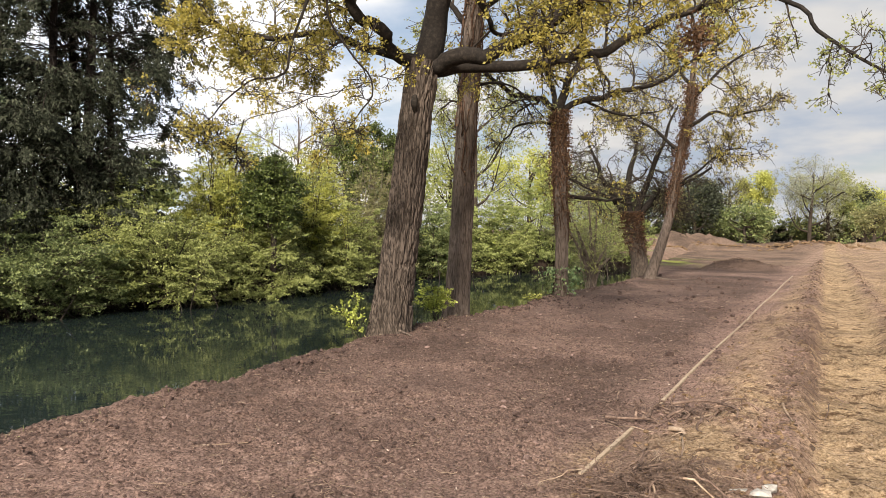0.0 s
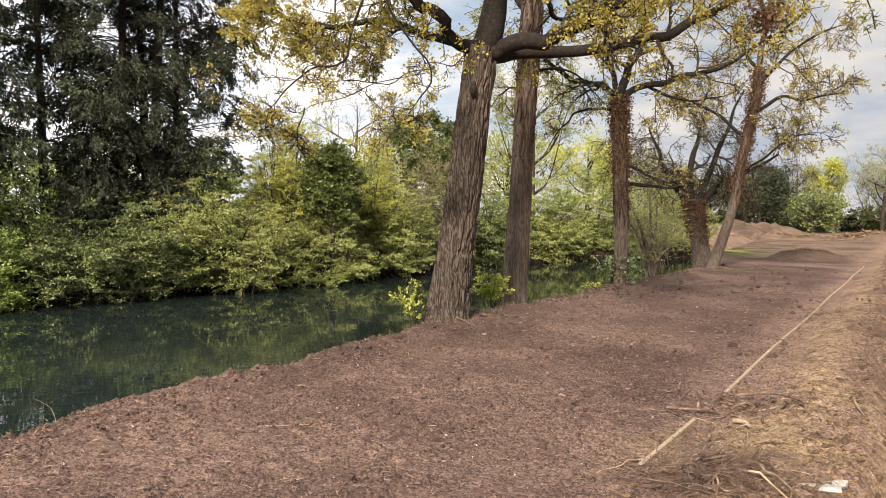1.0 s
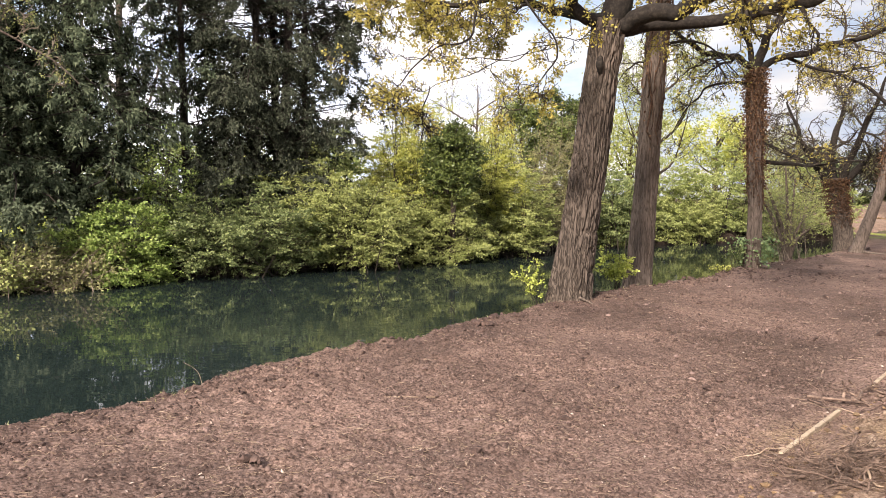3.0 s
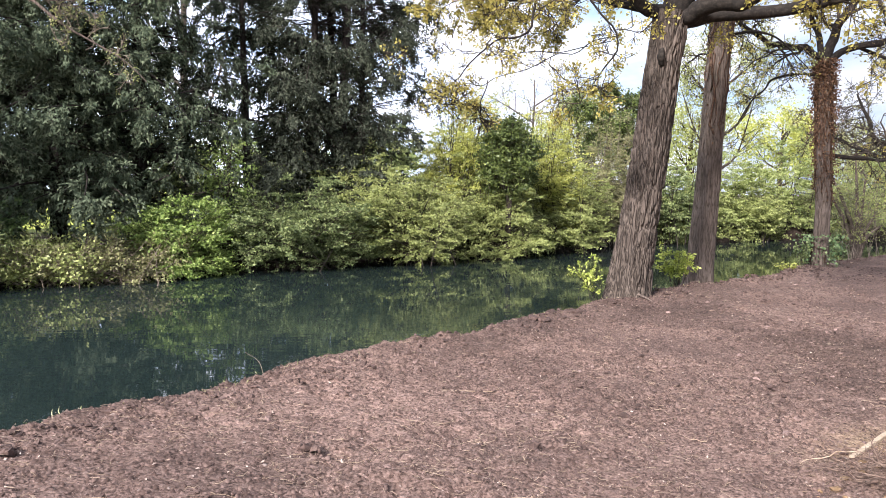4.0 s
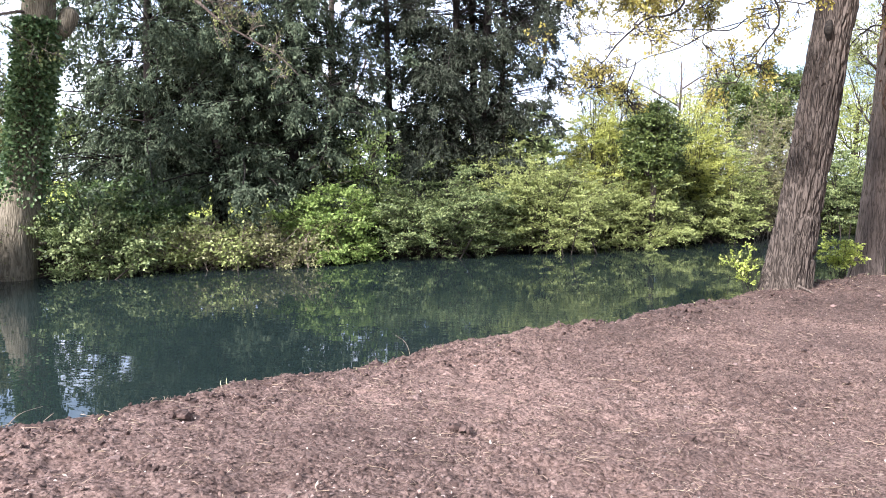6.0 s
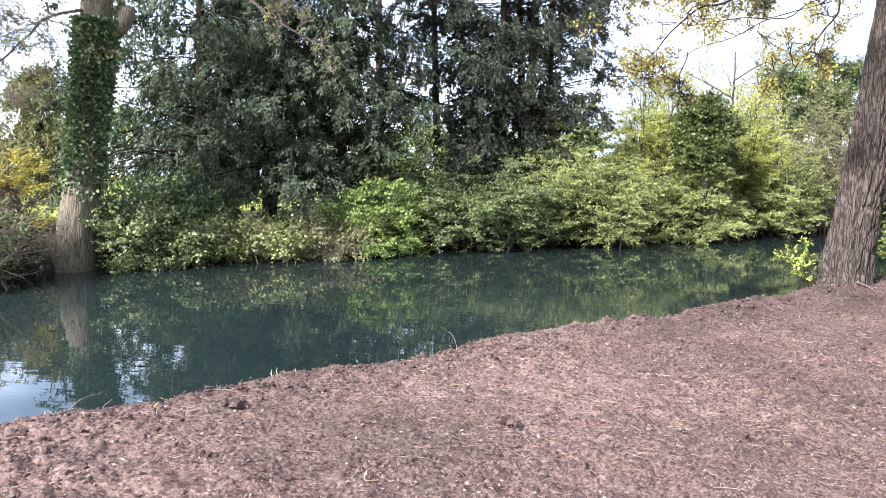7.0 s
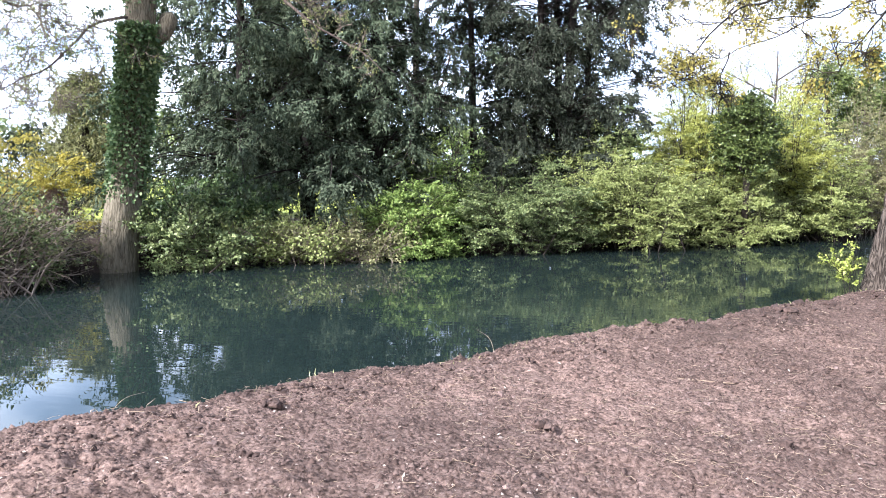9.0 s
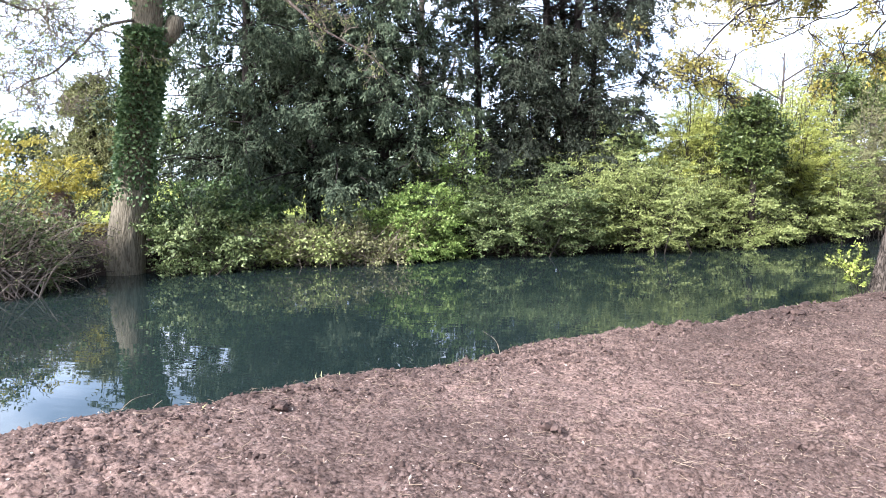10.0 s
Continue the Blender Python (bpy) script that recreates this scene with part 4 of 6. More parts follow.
def old_oak():
    base = np.array([7.67, 29.21, -0.1])
    t = thing("oak_tree", "squat old oak with a thick ivy-covered trunk and crooked limbs", "tree", base)
    stem = [(7.70, 29.21, -0.4), (7.60, 29.24, 0.64), (7.43, 29.27, 1.30), (7.35, 29.29, 1.85), (7.35, 29.3, 2.3)]
    V, F = trunk_mesh(np.array(stem) - base, [0.36, 0.31, 0.32, 0.35, 0.27], 48, 70, 0.03, 16, 0.10, 12, 0.12)
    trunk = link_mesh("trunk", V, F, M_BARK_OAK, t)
    climbing_ivy(trunk, stem, 0.32, 22, 3200, L_RUST, base, 0.6, 2.4, 0.06, 0.07, "ivy_foliage")
    D = M_BARK_DARK
    lines = [
        limb_part(t, [(7.35, 29.29, 1.74), (8.00, 29.12, 2.61), (9.00, 28.83, 3.25), (10.08, 28.26, 3.85)], 0.16, 0.03, D, base),
        limb_part(t, [(7.35, 29.29, 1.74), (7.17, 29.34, 3.06), (7.42, 29.48, 4.39), (7.83, 29.38, 5.69)], 0.18, 0.03, D, base),
        limb_part(t, [(7.35, 29.29, 1.74), (6.65, 29.46, 2.84), (6.08, 29.38, 3.94), (5.65, 29.46, 5.04)], 0.15, 0.03, D, base),
        limb_part(t, [(7.35, 29.29, 1.74), (7.74, 28.98, 3.26), (8.33, 28.82, 4.75), (8.91, 28.65, 6.23)], 0.15, 0.03, D, base),
        limb_part(t, [(7.2, 29.3, 2.6), (5.9, 29.0, 3.0), (4.8, 28.8, 3.6), (4.0, 28.7, 3.7)], 0.10, 0.02, D, base),
        limb_part(t, [(7.9, 29.1, 2.5), (8.6, 29.6, 2.6), (9.6, 29.9, 2.3)], 0.08, 0.02, D, base),
    ]
    crown(t, lines, M_TWIG, L_BRAMBLE, 11, 8, 6, 9000, 0.055, 1.6, 0.0, gnarl=0.45, thick=2.6)


big_oak(), second_oak(), third_oak(), leaning_oak(), old_oak()


# ---- far bank ----
def bush(name, label, at, rx, ry, h, leaf_mat, leaves, size, stems=34, twig_mat=None, flat=0.35, low=0.02, turn=35.0, droop=0.0, twigs=11, category="shrub", foot_z=0.0):
    """A shrub: stems fanning out from its foot, flat sprays of twigs, and leaves."""
    base = np.array([at[0], at[1], foot_z])
    t = thing(name, label, category, base)
    twig_mat = twig_mat or M_TWIG
    n = stems
    a = rng.uniform(0, 2 * np.pi, n)
    e = np.arcsin(np.clip(rng.uniform(low - 0.35, 1.0, n), -0.5, 1))
    c, s = math.cos(radians(turn)), math.sin(radians(turn))
    ux, uy = np.cos(a) * np.cos(e) * rx, np.sin(a) * np.cos(e) * ry
    top = np.stack([ux * c - uy * s, ux * s + uy * c, h * 0.42 + np.sin(e) * np.where(e > 0, h * 0.58, (h * 0.42 + 0.28) / 0.5)], -1) * rng.uniform(0.72, 1.06, n)[:, None]
    foot = np.stack([rng.normal(size=n) * rx * 0.25, rng.normal(size=n) * ry * 0.25, np.full(n, -0.45)], -1)
    mid = foot * 0.5 + top * 0.5 + np.array([0, 0, 0.16 * h])
    u = np.linspace(0, 1, 9)[None, :, None]
    P = foot[:, None] * (1 - u) ** 2 + 2 * mid[:, None] * u * (1 - u) + top[:, None] * u ** 2
    P[:, 1:-1] += rng.normal(size=(n, 7, 3)) * 0.035
    R = rng.uniform(0.012, 0.03, n)[:, None] * np.linspace(1, 0.2, 9)[None] * (0.8 if twig_mat is M_TWIG else 0.7 if twig_mat is M_TWIG_PALE else 0.4)
    twigs = min(twigs, 600 // stems)
    B1, R1 = grow(P, R, twigs, 6, 0.30 * (rx + ry + h) / 3 + 0.25, (35, 85), 0.18, droop, 0.15, 0.6, 0.22 + 0.5 * flat)
    B2, R2 = grow(B1, R1, 5, 4, 0.36, (30, 75), 0.1, droop, 0.12, 0.7, 0.18 + 0.45 * flat)
    V, F = joined([tubes(P[:, ::2], R[:, ::2], 4), tubes(B1[:, [0, 5]], np.clip(R1[:, [0, 5]], 0.003, 0.02), 3), tubes(B2[::8, [0, 3]], np.clip(R2[::8, [0, 3]], 0.002, 0.01), 3)])
    tagged(link_mesh("branchwork", V, F, twig_mat, t), kind="stuff")
    pos, d, face = sprays(B1, B2, 5, np.array([0, 0, h * 0.35]), leaves, 0.75, 0.55)
    pos = pos + rng.normal(size=pos.shape) * size * np.array([0.8, 0.8, 0.3])
    V, F = leaf_tris(pos, d, size, 0.8, 0.7, 0.7, face)
    link_mesh("foliage", V, F, leaf_mat, t)
    return t


def conifer(name, label, trunks, leaf_mat, h, width, limbs, needles, size, low, droop, shape, narrow=0.40, share=None, holes=0.27, lop=None):
    """A dark evergreen: one or more trunks, long limbs and hanging sprays."""
    base = np.array([*trunks[0][:2], 0.3])
    t = thing(name, label, "tree", base)
    P0, R0, H = [], [], []
    for k, (x, y, r, lean) in enumerate(trunks):
        c = np.array([(x, y, -0.1), (x + lean * 0.2, y, h * 0.3), (x + lean * 0.6, y, h * 0.65), (x + lean, y, h)]) - base
        V, F = trunk_mesh(c, [r * 1.15, r, r * 0.6, 0.03], 20, 60, 0.02, 10, 0.08, 20 + k, 0.12)
        link_mesh("trunk", V, F, M_CONBARK, t)
        P0.append(resample(c, 24))
        R0.append(np.interp(np.linspace(0, 1, 24), [0, 1], [r, 0.03]))
    P0, R0 = np.stack(P0), np.stack(R0)
    n = limbs
    par = rng.choice(len(trunks), n, p=np.array(share) / sum(share)) if share else rng.integers(0, len(trunks), n)
    u = (low + (1 - low) * rng.random(n))
    i = np.clip((u * 23).astype(int), 0, 22)
    pos = P0[par, i]
    a = rng.uniform(0, 2 * np.pi, n)
    reach = width * shape(u) * rng.uniform(0.65, 1.1, n)
    if lop:                                                     # shorter limbs on the side of a crowding neighbour
        reach = reach * (1 - lop[2] * np.maximum(0, np.cos(a) * lop[0] + np.sin(a) * lop[1]))
    k = 8
    Q = np.zeros((n, k, 3))
    Q[:, 0] = pos
    d = np.stack([np.cos(a), np.sin(a), rng.uniform(0.15, 0.65, n)], -1)
    for j in range(1, k):
        d = d + rng.normal(size=(n, 3)) * 0.10
        d[:, 2] -= droop
        Q[:, j] = Q[:, j - 1] + unit(d) * (reach / (k - 1))[:, None]
    R = np.clip(R0[par, i] * 0.25, 0.012, 0.06)[:, None] * np.linspace(1, 0.2, k)[None]
    B1, R1 = grow(Q, R, 13, 6, 0.95, (30, 70), 0.1, 0.10 + droop, 0.18, 0.5, 0.6)
    B2, R2 = grow(B1, R1, 6, 4, 0.38, (20, 60), 0.1, 0.22, 0.15, 0.6, 0.8)
    for j in range(n):
        link_mesh("limb", *tubes(Q[j:j + 1], R[j:j + 1], 6), M_CONBARK, t)
    V, F = tubes(B1[:, [0, 2, 5]], np.clip(R1[:, [0, 2, 5]], 0.004, 0.02), 3)
    tagged(link_mesh("twig_growth", V, F, M_CONBARK, t), kind="stuff")
    pos, d, face = sprays(B1, B2, 6, P0.mean(axis=(0, 1)), needles, 0.75, 0.45, 0.0)
    # openings that pass right through the crown
    q = np.stack([(pos[:, 0] * 0.70 + pos[:, 1] * 0.71) * 0.95, (pos[:, 1] * 0.70 - pos[:, 0] * 0.71) * 0.22, pos[:, 2] * 0.95], -1)
    gap = fbm(q + 3.3, 3, 17) - 0.11 * smooth(4.3, 7.2, pos[:, 2])
    keep = gap > holes
    pos, d = pos[keep] + rng.normal(size=(int(keep.sum()), 3)) * 0.035, d[keep]
    V, F = leaf_tris(pos, d + np.array([0, 0, -0.3]), size, narrow, 0.1, 0.6, face[keep])
    link_mesh("foliage", V, F, leaf_mat, t)
    return t


conifer("yew_tree", "broad dark green yew with drooping sprays", [(-14.55, 14.7, 0.17, 0.3), (-13.2, 16.1, 0.16, -0.2), (-15.7, 13.5, 0.13, 0.2)], L_YEW, 11.0, 3.7, 440, 400000, 0.090, 0.11, 0.10,
        lambda u: 0.35 + 0.75 * np.sin(np.clip(1 - u, 0, 1) * 2.2), narrow=0.5, share=(1, 0.85, 0.95), holes=0.272, lop=(0.65, 0.76, 0.25))
conifer("cypress_tree", "tall dark conifer with several bare inner trunks", [(-10.67, 20.48, 0.13, 0.3), (-9.93, 20.84, 0.14, 0.6), (-10.3, 21.4, 0.12, -0.4), (-11.88, 18.9, 0.10, -0.3), (-9.5, 21.5, 0.09, 0.1)],
        L_CON, 13.0, 3.4, 380, 300000, 0.092, 0.11, 0.09, lambda u: 0.50 + 0.5 * np.sin(np.clip(1 - u, 0, 1) * 2.4), narrow=0.5, share=(1, 1.15, 0.9, 0.95, 0.5), holes=0.306, lop=(-0.65, -0.76, 0.10))
conifer("conifer_tree", "olive conifer beyond the ivy tree", [(-27.5, 16.2, 0.18, 0.1)], L_BRAMBLE, 5.6, 3.4, 110, 36000, 0.13, 0.1, 0.02, lambda u: 1.05 - u)


def ivy_tree():
    base = np.array([-14.35, 8.95, -0.3])
    sh = np.array([0.40, -0.2, 0.0])
    t = thing("ivy_tree", "stout ivy-covered trunk with a sawn limb at the waterside", "tree", base)
    stem = np.array([(-14.80, 9.14, -0.95), (-14.70, 9.26, 0.57), (-14.62, 9.38, 1.52), (-14.54, 9.50, 2.70), (-14.46, 9.63, 3.87), (-14.40, 9.71, 5.03), (-14.36, 9.77, 6.18), (-14.29, 9.87, 8.10)]) + sh
    V, F = trunk_mesh(stem - base, [0.40, 0.355, 0.31, 0.29, 0.28, 0.29, 0.22, 0.12], 64, 120, 0.014, 18, 0.42, 14, 0.10)
    trunk = link_mesh("trunk", V, F, M_BARK_IVY, t)
    knob = np.array([(-14.36, 9.80, 4.25), (-14.12, 10.02, 4.48), (-14.02, 10.14, 4.86)]) + sh
    V, F = trunk_mesh(knob - base, [0.15] + [0.17] * 9 + [0.155, 0.06], 24, 34, 0.008, 10, 0, 15, 0.12)
    link_mesh("limb_stub", V, F, M_BARK_IVY, trunk, "sawn-off stub of a limb")
    climbing_ivy(trunk, stem, 0.29, 14, 11000, L_IVY, base, 1.25, 4.9, 0.075, 0.07, "ivy_foliage")
    climbing_ivy(trunk, stem, 0.27, 0, 900, L_IVY, base, 4.9, 6.5, 0.075, 0.06, "ivy_foliage")
    lines = [
        limb_part(t, np.array([(-14.10, 9.36, 4.68), (-13.98, 8.91, 4.62), (-13.99, 8.31, 4.31), (-14.05, 7.82, 3.73), (-14.06, 7.18, 3.35), (-14.08, 6.68, 3.01)]), 0.034, 0.008, M_BARK_GREY, base),
        limb_part(t, np.array([(-13.99, 9.53, 5.72), (-14.3, 8.0, 5.9), (-14.37, 6.29, 5.18), (-14.14, 6.80, 4.60), (-13.85, 7.14, 4.53), (-13.65, 7.30, 4.27), (-13.65, 7.10, 3.99)]), 0.034, 0.008, M_BARK_GREY, base),
        limb_part(t, np.array([(-14.36, 9.77, 6.2), (-14.6, 8.6, 6.8), (-14.8, 7.4, 6.9), (-15.0, 6.2, 6.2), (-15.0, 5.4, 5.4)]) + sh, 0.08, 0.015, M_BARK_DARK, base),
    ]
    arch = [
        limb_part(t, np.array([(-13.90, 9.65, 7.5), (-12.8, 10.1, 7.5), (-11.87, 10.35, 6.33), (-11.24, 10.60, 5.11), (-10.84, 10.72, 4.65), (-10.35, 11.05, 4.30), (-9.88, 11.33, 3.99), (-9.40, 11.60, 3.47)]), 0.045, 0.008, M_BARK_GREY, base),
        limb_part(t, np.array([(-11.24, 10.60, 5.11), (-10.95, 10.80, 4.92), (-10.71, 10.98, 4.84), (-10.25, 11.28, 4.78)]), 0.014, 0.005, M_BARK_GREY, base),
        limb_part(t, np.array([(-11.6, 10.45, 5.8), (-11.2, 10.5, 5.6), (-10.8, 10.7, 5.3), (-10.5, 10.9, 5.25)]), 0.014, 0.005, M_BARK_GREY, base),
    ]
    crown(t, lines, M_TWIG_BROWN, L_OAKGREEN, 14, 9, 7, 9000, 0.045, 1.3, 0.01, gnarl=0.4, thick=1.8)
    crown(t, arch, M_TWIG_BROWN, L_OAKGREEN, 8, 5, 4, 1800, 0.038, 0.7, 0.0, gnarl=0.4, thick=1.6)


ivy_tree()

BANK = [
    ("bramble_thicket", "tangle of dry arching bramble stems with olive leaves", -14.4, 5.6, 2.6, 1.3, 1.75, L_SHRUB, 12000, 0.06, 150, M_TWIG, 0.8, -0.25, 85, 0.07),
    ("bramble_thicket", "dry pale bramble stems heaped beside the ivy tree", -14.75, 7.7, 1.1, 0.9, 1.3, L_BRAMBLE, 3200, 0.055, 120, M_TWIG, 0.8, -0.25, 85, 0.07),
    ("bramble_thicket", "long pale arching bramble stems over the water", -13.9, 6.2, 2.0, 1.0, 1.30, L_BRAMBLE, 900, 0.05, 190, M_TWIG_PALE, 0.8, -0.25, 85, 0.09),
    ("sapling", "thin light green sapling between the conifers", -10.9, 16.2, 0.4, 0.4, 3.1, L_FRESH, 5000, 0.06, 30, M_TWIG, 0.6, 0.2, 50, 0.0),
    ("yellow_bush", "bush in bright yellow leaf above the brambles", -18.6, 8.8, 2.5, 1.6, 3.0, L_YELLOW, 24000, 0.058, 44, M_TWIG, 0.5, 0.0, 70, 0.0),
    ("shrub", "low fresh green shrub beside the ivy tree", -13.7, 10.3, 1.5, 1.0, 1.3, L_SHRUB, 11000, 0.062, 44, M_TWIG, 0.5, -0.2, 60, 0.03),
    ("shrub", "low evergreen ivy mound under the yew", -14.5, 11.3, 1.9, 1.1, 1.6, L_DARK, 16000, 0.075, 40, M_TWIG, 0.5, -0.1, 55, 0.0),
    ("shrub", "dark evergreen growth in the shade of the yew", -15.6, 12.6, 1.5, 1.2, 2.1, L_DARK, 11000, 0.080, 40, M_TWIG, 0.6, -0.1, 55, 0.0),
    ("shrub", "dark evergreen growth in the shade of the yew", -15.2, 13.0, 0.9, 0.9, 1.7, L_DARK, 6000, 0.080, 36, M_TWIG, 0.6, -0.1, 55, 0.0),
    ("shrub", "sparse shrub with pale leaves and bare twigs under the yew", -12.9, 12.3, 2.2, 1.1, 0.6, L_HAZEL, 9000, 0.060, 44, M_TWIG_PALE, 0.5, -0.2, 52, 0.02),
    ("shrub", "low leafy shrub with pale twigs over the water", -12.0, 13.2, 1.9, 0.9, 0.6, L_BRAMBLE, 7000, 0.062, 34, M_TWIG_PALE, 0.5, -0.2, 52, 0.02),
    ("shrub", "bright fresh green shrub over the water", -11.2, 14.8, 1.25, 1.1, 1.45, L_FRESH, 26000, 0.055, 50, M_TWIG, 0.4, -0.2, 50, 0.02),
    ("hawthorn_bush", "dense mid green thorn bush over the water", -9.4, 17.0, 2.2, 1.3, 2.0, L_SHRUB, 46000, 0.050, 60, M_TWIG, 0.35, -0.2, 52, 0.02),
    ("hawthorn_bush", "dense mid green thorn bush at the foot of the conifers", -11.6, 17.6, 2.6, 1.0, 2.5, L_SHRUB, 20000, 0.075, 44, M_TWIG, 0.4, 0.0, 52, 0.0),
    ("hazel_bush", "light green hazel with layered sprays over the water", -7.2, 19.7, 2.2, 1.5, 2.3, L_HAZEL, 40000, 0.046, 64, M_TWIG, 0.3, -0.2, 52, 0.02),
    ("hawthorn_bush", "tall green thorn bush behind the hazel", -8.9, 21.0, 2.0, 1.2, 3.2, L_SHRUB, 18000, 0.075, 44, M_TWIG, 0.4, 0.0, 52, 0.0),
    ("hazel_bush", "light green hazel with layered sprays over the water", -5.7, 22.2, 1.9, 1.4, 2.0, L_HAZEL, 38000, 0.048, 60, M_TWIG, 0.3, -0.15, 52, 0.02),
    ("hazel_bush", "light green hazel overhanging the water by the willow scrub", -4.1, 25.2, 2.0, 1.4, 2.9, L_HAZEL, 42000, 0.050, 56, M_TWIG, 0.3, -0.15, 52, 0.02),
    ("hazel_bush", "tall lime green hazel in young leaf", -6.75, 22.5, 1.25, 1.1, 4.9, L_LIME, 46000, 0.044, 70, M_TWIG, 0.6, 0.15, 52, 0.0),
    ("hazel_bush", "tall lime green hazel behind the holly", -6.8, 24.4, 1.7, 1.4, 5.1, L_LIME, 40000, 0.046, 70, M_TWIG, 0.6, 0.15, 52, 0.0),
    ("hazel_bush", "lime green hazel beside the holly", -4.55, 25.4, 1.25, 1.1, 4.9, L_LIME, 46000, 0.046, 70, M_TWIG, 0.6, 0.15, 52, 0.0),
    ("hazel_bush", "light green hazel behind the waterside sprays", -8.6, 20.4, 2.0, 1.2, 2.9, L_HAZEL, 30000, 0.048, 60, M_TWIG, 0.4, -0.1, 52, 0.02),
    ("hazel_bush", "light green hazel behind the waterside sprays", -6.9, 22.3, 1.6, 1.2, 2.9, L_HAZEL, 28000, 0.048, 60, M_TWIG, 0.4, -0.1, 52, 0.02),
    ("willow_bush", "grey-green twiggy willow scrub", -2.7, 28.6, 1.8, 1.5, 5.0, L_BRAMBLE, 30000, 0.05, 120, M_TWIG_BROWN, 0.8, 0.0, 52, 0.0),
    ("shrub", "green shrub at the bend of the river", -1.0, 31.0, 2.1, 1.5, 3.4, L_SHRUB, 20000, 0.075, 44, M_TWIG, 0.4, -0.2, 50, 0.02),
    ("shrub", "bright green shrub at the bend of the river", 1.1, 34.0, 2.5, 1.6, 3.9, L_SOFT, 24000, 0.08, 44, M_TWIG, 0.4, -0.2, 45, 0.02),
    ("shrub", "pale green shrub at the bend of the river", 4.5, 36.6, 2.6, 1.6, 4.4, L_SOFT, 22000, 0.08, 48, M_TWIG, 0.4, -0.2, 30, 0.02),
    ("shrub", "light green shrub at the end of the river", 8.2, 39.2, 2.5, 1.6, 3.6, L_SOFT, 16000, 0.085, 44, M_TWIG, 0.4, -0.2, 15, 0.02),
    ("shrub", "green shrub hanging over the river bend", 0.0, 31.9, 1.8, 1.2, 2.2, L_HAZEL, 16000, 0.075, 40, M_TWIG, 0.4, -0.2, 50, 0.02),
    ("shrub", "fresh green shrub hanging over the river bend", 2.6, 34.6, 1.9, 1.2, 2.4, L_HAZEL, 16000, 0.075, 40, M_TWIG, 0.4, -0.2, 40, 0.02),
    ("shrub", "low green shrub at the end of the river", 6.2, 37.2, 2.0, 1.2, 2.0, L_SHRUB, 14000, 0.08, 40, M_TWIG, 0.4, -0.2, 20, 0.02),
    ("shrub", "green shrub behind the willow scrub", -5.2, 30.0, 2.6, 1.6, 4.0, L_SHRUB, 14000, 0.09, 40, M_TWIG, 0.5, 0.0, 52, 0.0),
]
for nm, lab, x, y, rx, ry, h, lm, n, sz, st, tm, fl, lo, tu, dr in BANK:
    bush(nm, lab, (x + 0.22, y - 0.16), rx, ry * 1.08, h, lm, int(n * (1.35 if y < 30 else 1.5)), sz * (0.95 if y < 30 else 0.88), st, tm, fl, lo, tu, dr)
t_holly = bush("holly_bush", "rounded dark glossy holly standing above the hazels", (-4.98, 21.9), 0.80, 0.80, 1.75, L_HOLLY, 30000, 0.066, 90, M_TWIG, 1.1, -0.3, 0, 0.0, twigs=6, foot_z=2.12)
link_mesh("trunk", *trunk_mesh([(0, 0, -2.4), (0.05, 0, -1.0), (0, 0, 0.6)], [0.10, 0.08, 0.06], 12, 20, 0.004, 6, 0, 3, 0.1), M_TWIG, t_holly)
t_cop = bush("coppice_bush", "coppiced bush with bare leaning stems at the water", (5.0, 25.1), 1.3, 1.0, 3.0, L_OAKGREEN, 3600, 0.05, 34, M_TWIG_BROWN, 0.9, 0.3, 30)
for dx, dy, top in [(-1.15, -0.3, 2.0), (-0.80, 0.2, 2.3), (-1.0, 0.1, 1.9), (0.35, -0.2, 0.9), (0.55, -0.35, 0.7), (-0.2, -0.2, 2.7), (0.2, 0.3, 2.2), (-0.6, -0.5, 1.6)]:
    link_mesh("stem", *trunk_mesh([(0, 0, -0.5), (dx * 0.35, dy * 0.35, top * 0.4), (dx, dy, top)], [0.075, 0.055, 0.018], 9, 20, 0.004, 5, 0, 6, 0.15), M_BARK_GREY, t_cop)


